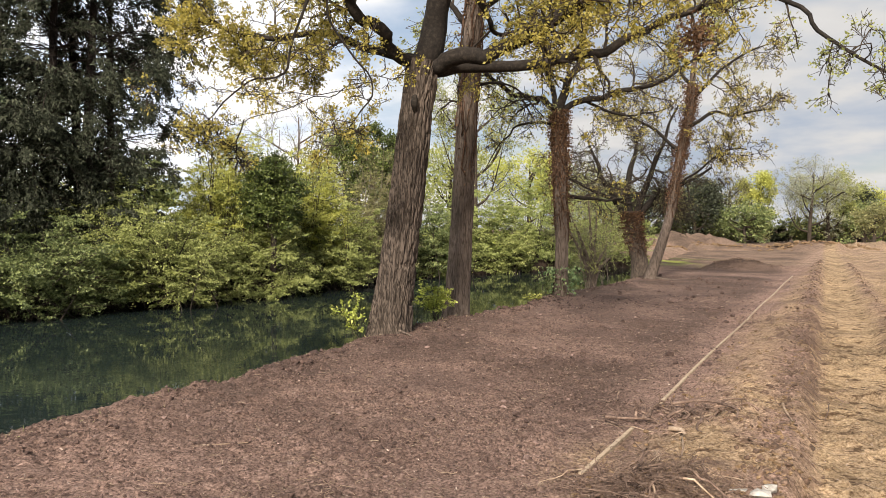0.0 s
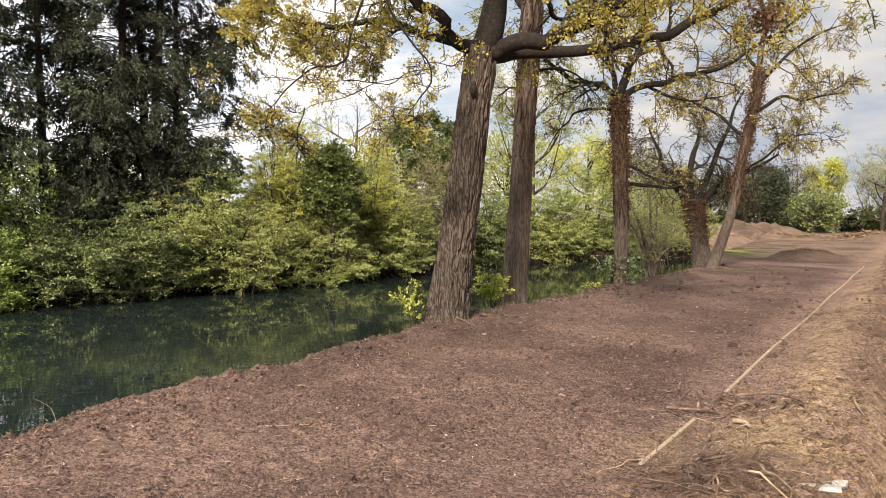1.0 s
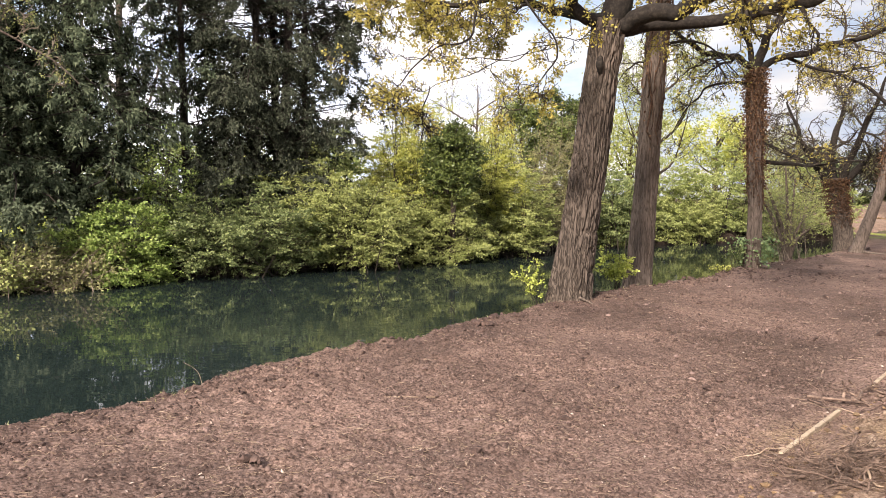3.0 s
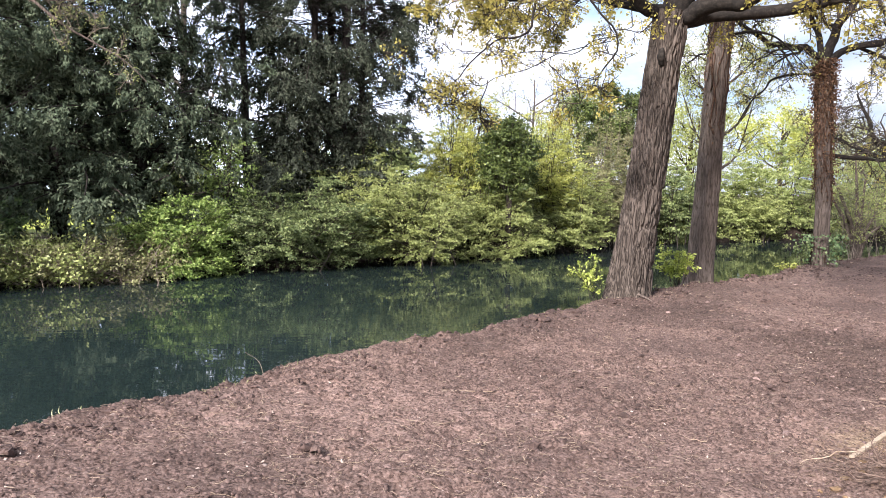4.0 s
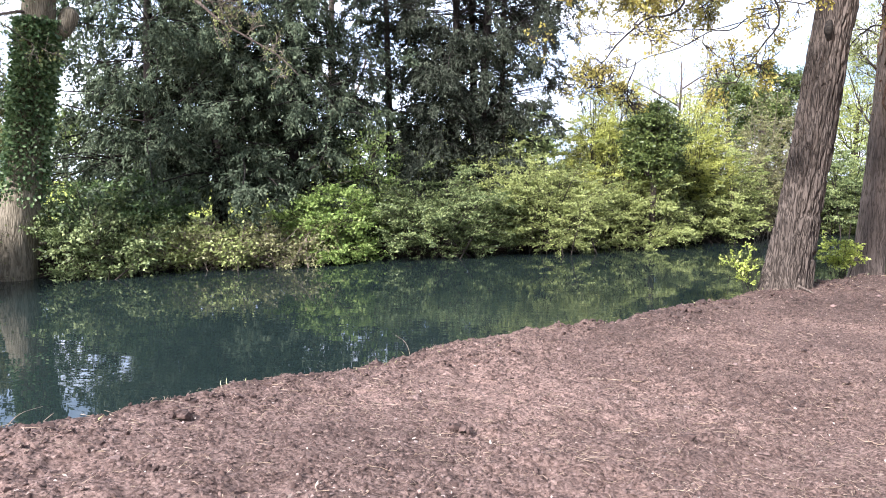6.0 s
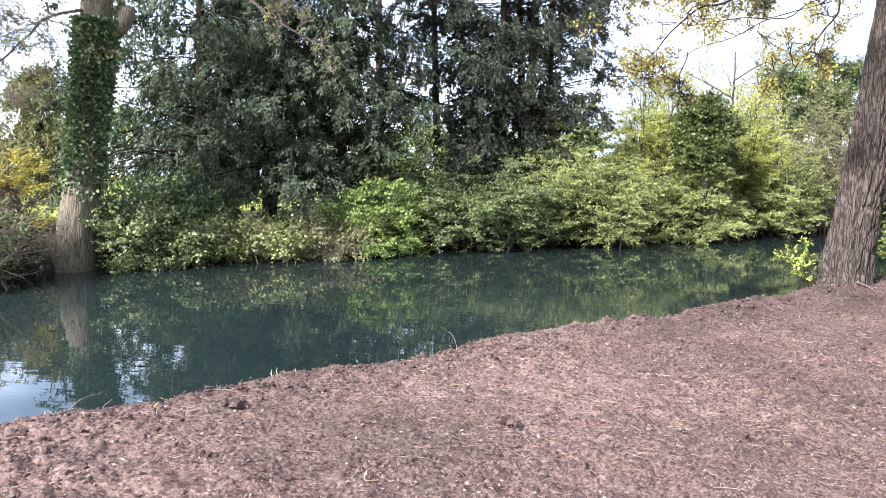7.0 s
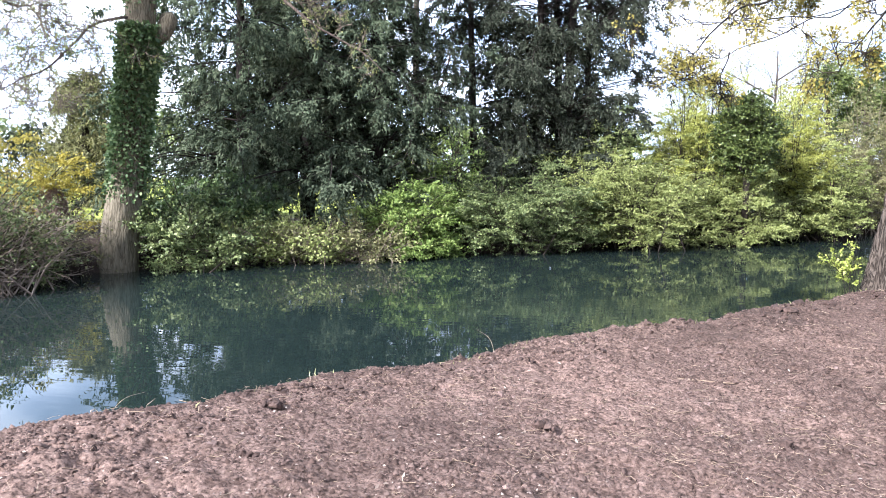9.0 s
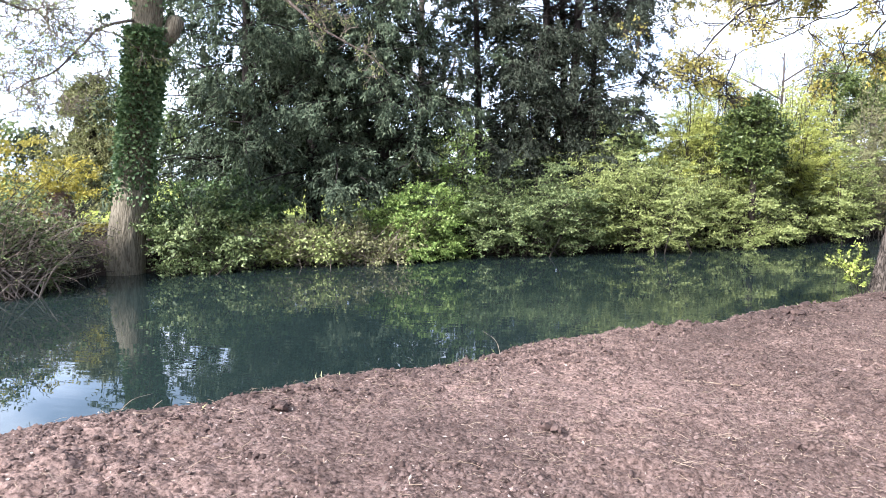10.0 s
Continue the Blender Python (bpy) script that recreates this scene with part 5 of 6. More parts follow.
def tall_tree(name, label, at, h, spread, leaf_mat, leaves, size, twig_mat=None, r=0.16, stems=5, n1=9, low=0.25, category="tree", fine_twigs=False):
    """A tree with several rising limbs, for the middle distance and farther."""
    base = np.array([at[0], at[1], gz(*at) - 0.05])
    t = thing(name, label, category, base)
    lean = rng.normal(size=2) * 0.03 * h
    c = np.array([(0, 0, -0.1), (lean[0] * 0.3, lean[1] * 0.3, h * 0.3), (lean[0], lean[1], h * 0.75), (lean[0], lean[1], h * 0.93)])
    V, F = trunk_mesh(c, [r * 1.2, r, r * 0.5, 0.02], 12, 30, 0.006, 8, 0.05, 3, 0.1)
    link_mesh("trunk", V, F, twig_mat or M_TWIG, t)
    P, R = [resample(c, 16)], [np.linspace(r, 0.02, 16)]
    for k in range(stems):
        a = k * 2.4 + rng.random()
        u = low + (0.75 - low) * k / max(stems - 1, 1)
        s = np.array([lean[0] * u, lean[1] * u, h * u])
        out = np.array([math.cos(a), math.sin(a), 0]) * spread
        P.append(resample([s, s + out * 0.45 + [0, 0, h * 0.10], s + out * 0.85 + [0, 0, h * (0.95 - u) * 0.6]], 16))
        R.append(np.linspace(r * 0.55, 0.015, 16))
    P, R = np.stack(P), np.stack(R)
    for j in range(1, len(P)):
        link_mesh("limb", *tubes(P[j:j + 1], R[j:j + 1], 7), twig_mat or M_TWIG, t)
    B1, R1 = grow(P, R, n1, 7, spread * 0.8, (25, 60), 0.3, -0.06, 0.2, 0.5)
    B2, R2 = grow(B1, R1, 6, 5, spread * 0.4, (25, 60), 0.25, -0.03, 0.2, 0.6)
    B3, R3 = grow(B2, R2, 3, 4, spread * 0.2, (25, 60), 0.25, 0, 0.2, 0.7)
    fine = [tubes(B3[:, [0, 3]], np.clip(R3[:, [0, 3]], 0.004, 0.01), 3)] if np.hypot(*at) < 60 or fine_twigs else []
    V, F = joined([tubes(B1[:, [0, 3, 6]], np.clip(R1[:, [0, 3, 6]], 0.008, 0.05), 3)] + ([tubes(B2[:, [0, 4]], np.clip(R2[:, [0, 4]], 0.005, 0.02), 3)] if fine else []) + fine)
    tagged(link_mesh("twig_growth", V, F, twig_mat or M_TWIG, t), kind="stuff")
    if leaves:
        p1, d1 = along(B3, leaves, 0.1)
        V, F = leaf_tris(p1 + rng.normal(size=p1.shape) * size, d1, size, 0.8, 0.5, 0.9)
        link_mesh("foliage", V, F, leaf_mat, t)
    return t


tall_tree("alder_tree", "slim many-stemmed tree in thin pale leaf", (1.7, 40.0), 9.5, 2.6, L_OAKGREEN, 9000, 0.09, M_TWIG, 0.14, 7)
tall_tree("bare_tree", "bare twiggy tree behind the hazels", (-6.5, 33.0), 6.6, 2.4, L_OAKGREEN, 1200, 0.08, M_BARK_GREY, 0.07, 6)
tall_tree("ivy_clad_tree", "tree dark with ivy behind the willow scrub", (-3.0, 31.5), 5.5, 1.2, L_HOLLY, 20000, 0.09, M_TWIG, 0.16, 6)
tall_tree("bare_tree", "pale bare tree behind the conifers", (-16.2, 21.9), 13.0, 2.2, L_OAKGREEN, 500, 0.07, M_BARK_GREY, 0.13, 6)
# trees round the far field
FAR = [
    (29.5, 88, 6.5, 3.2, L_CON, 9000, 0.30, "dark evergreen tree at the edge of the field"), (30.6, 91, 6.0, 2.6, L_SHRUB, 9000, 0.30, "dark evergreen tree at the edge of the field"),
    (34.5, 86, 3.6, 2.8, L_SHRUB, 7000, 0.28, "low dark evergreen at the edge of the field"), (31.0, 95, 9.0, 2.6, L_BRAMBLE, 2500, 0.22, "bare brownish tree at the edge of the field"),
    (35.5, 94, 8.0, 2.4, L_BRAMBLE, 2500, 0.22, "bare brownish tree at the edge of the field"),
    (38.6, 92.5, 8.8, 1.9, L_LIME, 9000, 0.26, "narrow light green poplar at the edge of the field"), (41.6, 85.5, 8.6, 3.9, L_BLOSSOM, 16000, 0.13, "wide round tree in thin pale leaf"),
    (44.6, 87.0, 7.4, 3.4, L_OAKGREEN, 8000, 0.24, "wide pale green tree at the edge of the field"), (49.0, 88.5, 6.4, 1.5, L_CON, 6000, 0.28, "dark pointed conifer at the edge of the field"),
    (52.0, 86.0, 6.0, 2.6, L_LIME, 7000, 0.26, "yellow-green tree at the edge of the field"), (47.0, 84.0, 3.6, 2.6, L_SHRUB, 6000, 0.26, "green shrub at the edge of the field"),
    (25.0, 92, 6.0, 3.0, L_CON, 7000, 0.30, "dark evergreen tree at the edge of the field"), (20.0, 90, 6.5, 3.2, L_SHRUB, 7000, 0.30, "green tree at the edge of the field"),
    (14.0, 84, 8.0, 3.2, L_OAKGREEN, 6000, 0.26, "thin pale green tree beyond the river"), (8.0, 70, 8.0, 3.0, L_LIME, 7000, 0.26, "light green tree beyond the river"),
    (0.5, 62, 8.0, 3.2, L_OAKGREEN, 6000, 0.24, "thin pale green tree beyond the river"), (-7.0, 55, 8.0, 3.0, L_OAKGREEN, 6000, 0.24, "thin pale green tree beyond the river"),
    (39.8, 69.5, 3.4, 1.6, L_BRAMBLE, 4000, 0.2, "brown-green scrub beside the track"),
]
for x, y, h, sp, lm, n, sz, lab in FAR:
    tall_tree("field_tree", lab, (x, y), h, sp, lm, int(n * 0.9), sz * 0.8, M_TWIG, 0.2, 9, 9, 0.06, fine_twigs=n in (2500, 16000))
for k in range(19):
    x, y = 18 + k * 2.2 + rng.random(), 93 - 0.35 * k + 3 * rng.random()
    bush("hedge_shrub", "dense dark green shrub in the field hedge", (x, y), 2.0, 1.2, 2.8 + 1.6 * rng.random(), [L_SHRUB, L_BRAMBLE, L_CON, L_SHRUB][k % 4], 3000, 0.24, 22, M_TWIG, 0.6, 0.0, 0, 0.0, twigs=5, foot_z=0.1)
for k in range(16):
    a = radians(22 + k * 3.6)
    d = 95 + 14 * rng.random()
    tall_tree("meadow_tree", "distant tree along the edge of the meadow", (-math.sin(a) * d, math.cos(a) * d), 5 + 3 * rng.random(), 4.2, [L_SHRUB, L_OAKGREEN, L_CON][k % 3], 2400, 0.48, M_TWIG, 0.2, 5, 4, 0.1)


# ---- loose things on the near bank ----
def ico_points():
    g = (1 + 5 ** 0.5) / 2
    v = np.array([(-1, g, 0), (1, g, 0), (-1, -g, 0), (1, -g, 0), (0, -1, g), (0, 1, g), (0, -1, -g), (0, 1, -g), (g, 0, -1), (g, 0, 1), (-g, 0, -1), (-g, 0, 1)])
    f = np.array([(0, 11, 5), (0, 5, 1), (0, 1, 7), (0, 7, 10), (0, 10, 11), (1, 5, 9), (5, 11, 4), (11, 10, 2), (10, 7, 6), (7, 1, 8), (3, 9, 4), (3, 4, 2), (3, 2, 6), (3, 6, 8), (3, 8, 9), (4, 9, 5), (2, 4, 11), (6, 2, 10), (8, 6, 7), (9, 8, 1)])
    return unit(v), f


def scatter(n, r0, r1, a0=-36, a1=70, power=1.0):
    """Places on the land, thinning out with distance."""
    a = np.radians(rng.uniform(a0, a1, n))
    r = r0 * (r1 / r0) ** (rng.random(n) ** power)
    x, y = -np.sin(a) * r, np.cos(a) * r
    z, dn, df, w, s = ground_z(x, y)
    return x, y, z, dn, df, w, s


def crumbs(x, y, z, size, squash=0.9):
    """Very small lumps, five faces each."""
    k = np.arange(5) * 2 * np.pi / 5
    v = np.vstack([np.stack([np.cos(k), np.sin(k), np.full(5, -0.3)], -1), [(0, 0, 0.75)]])
    f = np.array([(q, (q + 1) % 5, 5) for q in range(5)])
    n = len(x)
    V = (v[None] + rng.normal(size=(n, 6, 3)) * 0.24) * np.array([1, 1, squash]) * size[:, None, None]
    a = rng.uniform(0, 2 * np.pi, n)
    c, s = np.cos(a)[:, None], np.sin(a)[:, None]
    V = np.stack([V[..., 0] * c - V[..., 1] * s, V[..., 0] * s + V[..., 1] * c, V[..., 2]], -1) + np.stack([x, y, z + size * 0.25], -1)[:, None]
    return V.reshape(-1, 3), (f[None] + (np.arange(n) * 6)[:, None, None]).reshape(-1, 3)


def lumps(x, y, z, size, squash=0.6, rough=0.28, sink=0.3):
    v, f = ico_points()
    n = len(x)
    k = 1 + rng.normal(size=(n, 12)) * rough
    stretch = rng.uniform(0.7, 1.35, (n, 1, 3)) * np.array([1, 1, squash])
    a = rng.uniform(0, 2 * np.pi, n)
    V = v[None] * k[..., None] * stretch * size[:, None, None]
    c, s = np.cos(a)[:, None], np.sin(a)[:, None]
    V = np.stack([V[..., 0] * c - V[..., 1] * s, V[..., 0] * s + V[..., 1] * c, V[..., 2]], -1)
    V = V + np.stack([x, y, z + size * squash * (1 - 2 * sink) * 0.6], -1)[:, None]
    F = f[None] + (np.arange(n) * 12)[:, None, None]
    return V.reshape(-1, 3), F.reshape(-1, 3)


def loose_earth():
    x, y, z, dn, df, w, s = scatter(110000, 1.8, 18.0, power=0.95)
    patch = fbm(np.stack([x, y, x * 0], -1) * 2.6, 3, 91)
    keep = (dn > 0.02) & (w < 0.15) & (rng.random(len(x)) < 0.50 + 0.50 * smooth(0.44, 0.58, patch))
    x, y, z = x[keep], y[keep], z[keep]
    size = (0.003 + 0.011 * rng.random(len(x)) ** 2.2) * (0.8 + 0.07 * np.hypot(x, y))
    tagged(link_mesh("soil_crumbs", *crumbs(x, y, z, size), M_CRUMB), "fine crumbled brown soil", "soil", kind="stuff")
    for n, name, mat, seed in ((30000, "soil_clods", M_CLOD, 96), (6000, "soil_lumps", M_LOAM, 97)):
        x, y, z, dn, df, w, s = scatter(n, 1.9, 26.0, power=0.8)
        patch = fbm(np.stack([x, y, x * 0], -1) * 1.7, 3, seed)
        keep = (dn > 0.02) & (w < 0.12) & (rng.random(n) < 0.12 + 0.88 * smooth(0.46, 0.62, patch))
        x, y, z = x[keep], y[keep], z[keep]
        size = np.clip(0.0060 * np.exp(rng.normal(size=len(x)) * 0.62), 0.003, 0.030) * np.clip(0.04 + 0.19 * np.hypot(x, y), 0, 2.5 if mat is M_CLOD else 1.2)
        tagged(link_mesh(name, *lumps(x, y, z, size, 0.7, 0.26, 0.3), mat, shade=False), "crumbled brown clods over the bare soil", "soil", kind="stuff")
    # clods along the broken edge of the bank
    n = 2600
    y = 0.6 + 21 * rng.random(n) ** 1.3
    x = np.interp(y, NEAR_Y, NEAR_X) + 0.12 + np.abs(rng.normal(size=n)) * 0.28
    z = ground_z(x, y)[0]
    size = np.clip(0.0085 * np.exp(rng.normal(size=n) * 0.5), 0.004, 0.026) * np.clip(0.35 + 0.11 * np.hypot(x, y), 0, 1.3)
    tagged(link_mesh("bank_clods", *lumps(x, y, z, size, 0.7, 0.26, 0.25), M_CLOD, shade=False), "dark clods along the broken edge of the bank", "soil", kind="stuff")
    x, y, z, dn, df, w, s = scatter(24000, 2.6, 34.0, -36, 2, 0.8)
    wt = w + 0.016 * np.maximum(s, 0)
    keep = (w > 0.05) & (rng.random(len(x)) < 0.22 * (wt < 1.2) + 0.04 + 0.9 * np.exp(-((wt - 1.12) / 0.14) ** 2) + 0.7 * np.exp(-((wt - 2.35) / 0.12) ** 2))
    x, y, z = x[keep], y[keep], z[keep]
    size = 0.006 + 0.026 * rng.random(len(x)) ** 3
    tagged(link_mesh("sandy_clods", *lumps(x, y, z, size * 0.8), M_SANDCLOD, shade=False), "sandy clods strewn over the spoil bank", "soil", kind="stuff")
    n = 3600
    s = -1 + 36 * rng.random(n) ** 1.6
    row = np.where(rng.random(n) < 0.68, 1.08, 2.36)
    wt = row + rng.normal(size=n) * np.where(row < 2, 0.13, 0.07)
    w = wt - 0.016 * np.maximum(s, 0)
    x, y = BOARD[0] + ALONG[0] * s + ACROSS[0] * w, BOARD[1] + ALONG[1] * s + ACROSS[1] * w
    z = ground_z(x, y)[0]
    size = 0.005 + 0.022 * rng.random(n) ** 3
    tagged(link_mesh("track_clods", *lumps(x, y, z, size, 0.7, 0.3, 0.15), M_DARKCLOD, shade=False), "dark clods thrown up along the wheel ruts", "soil", kind="stuff")
    x, y, z, dn, df, w, s = scatter(1400, 1.9, 22.0)
    keep = (dn > 0.05) & (w < 1.2)
    x, y, z = x[keep], y[keep], z[keep]
    size = 0.003 + 0.007 * rng.random(len(x)) ** 4
    tagged(link_mesh("pebbles", *lumps(x, y, z, size, 0.6, 0.2, 0.35), M_STONE, shade=False), "small pale pebbles and chips in the soil", "pebbles", kind="stuff")
    # spoil heaped on the far field
    n = 1400
    t = rng.random(n)
    x = 14.5 + 17.5 * t + rng.normal(size=n) * 0.8
    y = 61.2 - 5.0 * t + rng.normal(size=n) * 0.9
    z = ground_z(x, y)[0]
    size = 0.03 + 0.14 * rng.random(n) ** 3
    tagged(link_mesh("spoil_rubble", *lumps(x, y, z, size, 0.6, 0.3), M_SANDCLOD, shade=False), "broken lumps of orange spoil across the field", "rubble", kind="stuff")
    n = 500
    x, y = 11.6 + rng.normal(size=n) * 0.9, 29.3 + rng.normal(size=n) * 0.35
    z = ground_z(x, y)[0]
    tagged(link_mesh("soil_clods", *lumps(x, y, z, 0.010 + 0.025 * rng.random(n) ** 3, 0.7, 0.3), M_DARKCLOD, shade=False), "dark clods on a small heap of topsoil", "soil", kind="stuff")


def litter():
    """Dry stalks, root threads and chips lying on the soil."""
    x, y, z, dn, df, w, s = scatter(13000, 1.9, 19.0, power=0.85)
    keep = (dn > -0.02) & (rng.random(len(x)) < 0.2 + 0.8 * smooth(0.4, 0.62, fbm(np.stack([x, y, x * 0], -1) * 1.1 + 7, 3, 93)))
    x, y, z = x[keep], y[keep], z[keep]
    n = len(x)
    a = rng.uniform(0, 2 * np.pi, n)
    ln = 0.02 + 0.10 * rng.random(n) ** 3
    u = np.linspace(-0.5, 0.5, 3)
    bend = rng.normal(size=(n, 1)) * 0.5
    ax = a[:, None] + bend * u[None] * 2
    P = np.zeros((n, 3, 3))
    P[..., 0] = x[:, None] + np.cos(ax) * ln[:, None] * u
    P[..., 1] = y[:, None] + np.sin(ax) * ln[:, None] * u
    P[..., 2] = z[:, None] + 0.006 + rng.random((n, 3)) * 0.016 * (1 + ln[:, None] * 4)
    R = np.repeat(rng.uniform(0.0009, 0.0026, n)[:, None], 3, 1) * (0.45 + 0.08 * np.hypot(x, y))[:, None]
    tagged(link_mesh("dry_stalks", *tubes(P, R, 3), M_STRAW), "dry stalks and root threads lying on the soil", "litter", kind="stuff")
    x, y, z, dn, df, w, s = scatter(11000, 1.9, 20.0, power=0.85)
    keep = (dn > 0.02) & (rng.random(len(x)) < 0.35 + 0.65 * smooth(0.4, 0.6, fbm(np.stack([x, y, x * 0], -1) * 1.9 + 3, 3, 98)))
    pos = np.stack([x, y, z + 0.010], -1)[keep]
    size = (0.007 + 0.022 * rng.random(len(pos)) ** 2.5) * (0.60 + 0.06 * np.hypot(pos[:, 0], pos[:, 1]))
    V, F = leaf_quads(pos, rng.normal(size=pos.shape) * np.array([1, 1, 0.15]), size, 0.45, 0.8, 0.4, 0.15)
    tagged(link_mesh("wood_chips", V, F, M_CHIP), "scattered wood chips and dead leaf scraps", "litter", kind="stuff")


def bank_grass():
    """Thin grass and stalks along the broken edge of the bank."""
    n = 2600
    y = rng.uniform(0.8, 24, n)
    x = np.interp(y, NEAR_Y, NEAR_X) + rng.normal(size=n) * 0.16 - 0.02
    tuft = smooth(0.50, 0.66, fbm(np.stack([x, y, x * 0], -1) * 1.3, 3, 95))
    keep = rng.random(n) < 0.10 + 0.45 * tuft
    x, y, n = x[keep], y[keep], int(keep.sum())
    z = ground_z(x, y)[0]
    h = rng.uniform(0.02, 0.10, n)
    d = np.stack([rng.normal(size=n) * 0.6, rng.normal(size=n) * 0.6, np.ones(n)], -1)
    V, F = leaf_quads(np.stack([x, y, z - 0.01], -1), d, 0.05, 0.10, 0.0, 0.3, 0.2)
    tagged(link_mesh("bank_grass", V, F, L_GRASS), "thin sparse grass along the edge of the bank", "grass", kind="stuff")


loose_earth(), litter(), bank_grass()


def dry_stem(at, tip, r=0.0022):
    a, b = np.array(at), np.array(tip)
    c = np.array([a, (a * 0.6 + b * 0.4) + [0.02, 0.0, 0.05], b])
    o = thing("dry_stem", "single dry stalk leaning from the bank edge", "stalk", at, "stalks on the bank")
    link_mesh("stalk", *trunk_mesh(c - a, [r, r * 0.8, r * 0.4], 6, 12, 0, 0, 0, 3, 0.1), M_STRAW, o)


for px, py, dx, dy, dz in [(-3.36, 1.9, -0.05, 0.25, 0.07), (-3.40, 2.1, 0.02, -0.3, 0.10), (-3.32, 2.75, 0.0, 0.02, 0.10), (-3.3, 2.9, 0.04, 0.10, 0.08), (-3.2, 4.55, -0.02, 0.02, 0.14), (-3.1, 5.0, -0.20, 0.05, 0.18), (-2.6, 7.3, -0.2, 0.2, 0.1)]:
    q = gz(px, py) - 0.02
    dry_stem((px, py, q), (px + dx, py + dy, q + dz))


def waterside_shoots(name, label, at, n, h, spread, leaf_mat, leaves, size, lean=(0, 0)):
    base = np.array([at[0], at[1], at[2]])
    t = thing(name, label, "shrub", base)
    a = rng.uniform(0, 2 * np.pi, n)
    top = np.stack([np.cos(a) * spread * rng.uniform(0.2, 1, n) + lean[0], np.sin(a) * spread * rng.uniform(0.2, 1, n) + lean[1], h * rng.uniform(0.55, 1.05, n)], -1)
    foot = rng.normal(size=(n, 3)) * 0.04 * np.array([1, 1, 0.2])
    u = np.linspace(0, 1, 7)[None, :, None]
    P = foot[:, None] * (1 - u) + top[:, None] * u + np.array([0, 0, 0.12 * h]) * (u * (1 - u) * 4)
    R = np.full((n, 1), 0.004) * np.linspace(1, 0.4, 7)[None]
    for j in range(n):
        link_mesh("shoot", *tubes(P[j:j + 1], R[j:j + 1], 5), M_TWIG, t)
    B, RB = grow(P, R, 5, 4, 0.16, (35, 70), 0.3, 0.0, 0.2, 0.6, 0.5)
    tagged(link_mesh("twig_growth", *tubes(B, np.clip(RB, 0.0015, 0.004), 3), M_TWIG, t), kind="stuff")
    p1, d1 = along(B, leaves, 0.1)
    link_mesh("foliage", *leaf_quads(p1 + rng.normal(size=p1.shape) * 0.012, d1, size, 0.65, 0.7, 0.8), leaf_mat, t)


waterside_shoots("young_shrub", "yellow-green young shrub between the two oaks", (-0.12, 12.9, -0.05), 22, 0.70, 0.46, L_SHOOT, 1500, 0.046)
waterside_shoots("young_shrub", "leafy green-yellow shoots beside the big oak", (-1.18, 10.80, -0.08), 11, 0.75, 0.40, L_SHOOT, 460, 0.044, (-0.14, -0.05))
waterside_shoots("young_shrub", "small green shoots on the bank", (1.95, 15.9, -0.05), 6, 0.25, 0.2, L_LIME, 160, 0.05)
waterside_shoots("young_shrub", "small green shoots at the ivy-wrapped oak", (2.35, 17.2, 0.0), 8, 0.55, 0.3, L_SHRUB, 320, 0.05)


# ---- timber edging, roots and scrap beside the track ----
def edging_board(s0, s1, tilt, lift):
    """One length of thin board set on edge in the ground."""
    a, b = BOARD + ALONG * s0, BOARD + ALONG * s1
    m = (a + b) / 2
    t = thing("edging_board", "thin pale sawn board edging half buried in the soil", "board", (m[0], m[1], gz(*m)), "board edging along the bank")
    n = max(int((s1 - s0) / 0.25), 3)
    u = np.linspace(s0, s1, n)
    C = BOARD[None] + ALONG[None] * u[:, None] + ACROSS[None] * (np.sin(u * 0.9) * 0.012)[:, None]
    z = np.array([gz(*c) for c in C]) + lift
    z = np.convolve(np.pad(z, 4, mode="edge"), np.ones(9) / 9, mode="valid")
    hw, dp = 0.0155, 0.08
    ring = []
    for dw, dz in ((-hw, -dp), (hw, -dp), (hw, -0.004), (hw - 0.004, 0.0), (-hw + 0.004, 0.0), (-hw, -0.004)):
        ring.append(np.stack([C[:, 0] + ACROSS[0] * (dw + tilt * dz), C[:, 1] + ACROSS[1] * (dw + tilt * dz), z + dz], -1))
    V = np.stack(ring, 1) - np.array([m[0], m[1], gz(*m)])
    k = 6
    idx = np.arange(n * k).reshape(n, k)
    nx = np.roll(idx, -1, 1)
    F = np.stack([idx[:-1], nx[:-1], nx[1:], idx[1:]], -1).reshape(-1, 4).tolist() + [list(idx[0][::-1]), list(idx[-1])]
    me = bpy.data.meshes.new("board")
    me.from_pydata(V.reshape(-1, 3).tolist(), [], F)
    me.materials.append(M_BOARD)
    ob = new("board", me)
    ob.parent = t


for s0, s1, tilt, lift in [(-0.02, 1.28, 0.05, 0.024), (2.30, 5.6, 0.0, 0.022), (5.62, 9.2, 0.04, 0.022), (9.22, 13.4, 0.0, 0.022), (13.42, 18.0, 0.03, 0.022), (18.02, 23.4, 0.0, 0.026)]:
    edging_board(s0, s1, tilt, lift)


def place(s, w):
    p = BOARD + ALONG * s + ACROSS * w
    return np.array([p[0], p[1], gz(*p)])


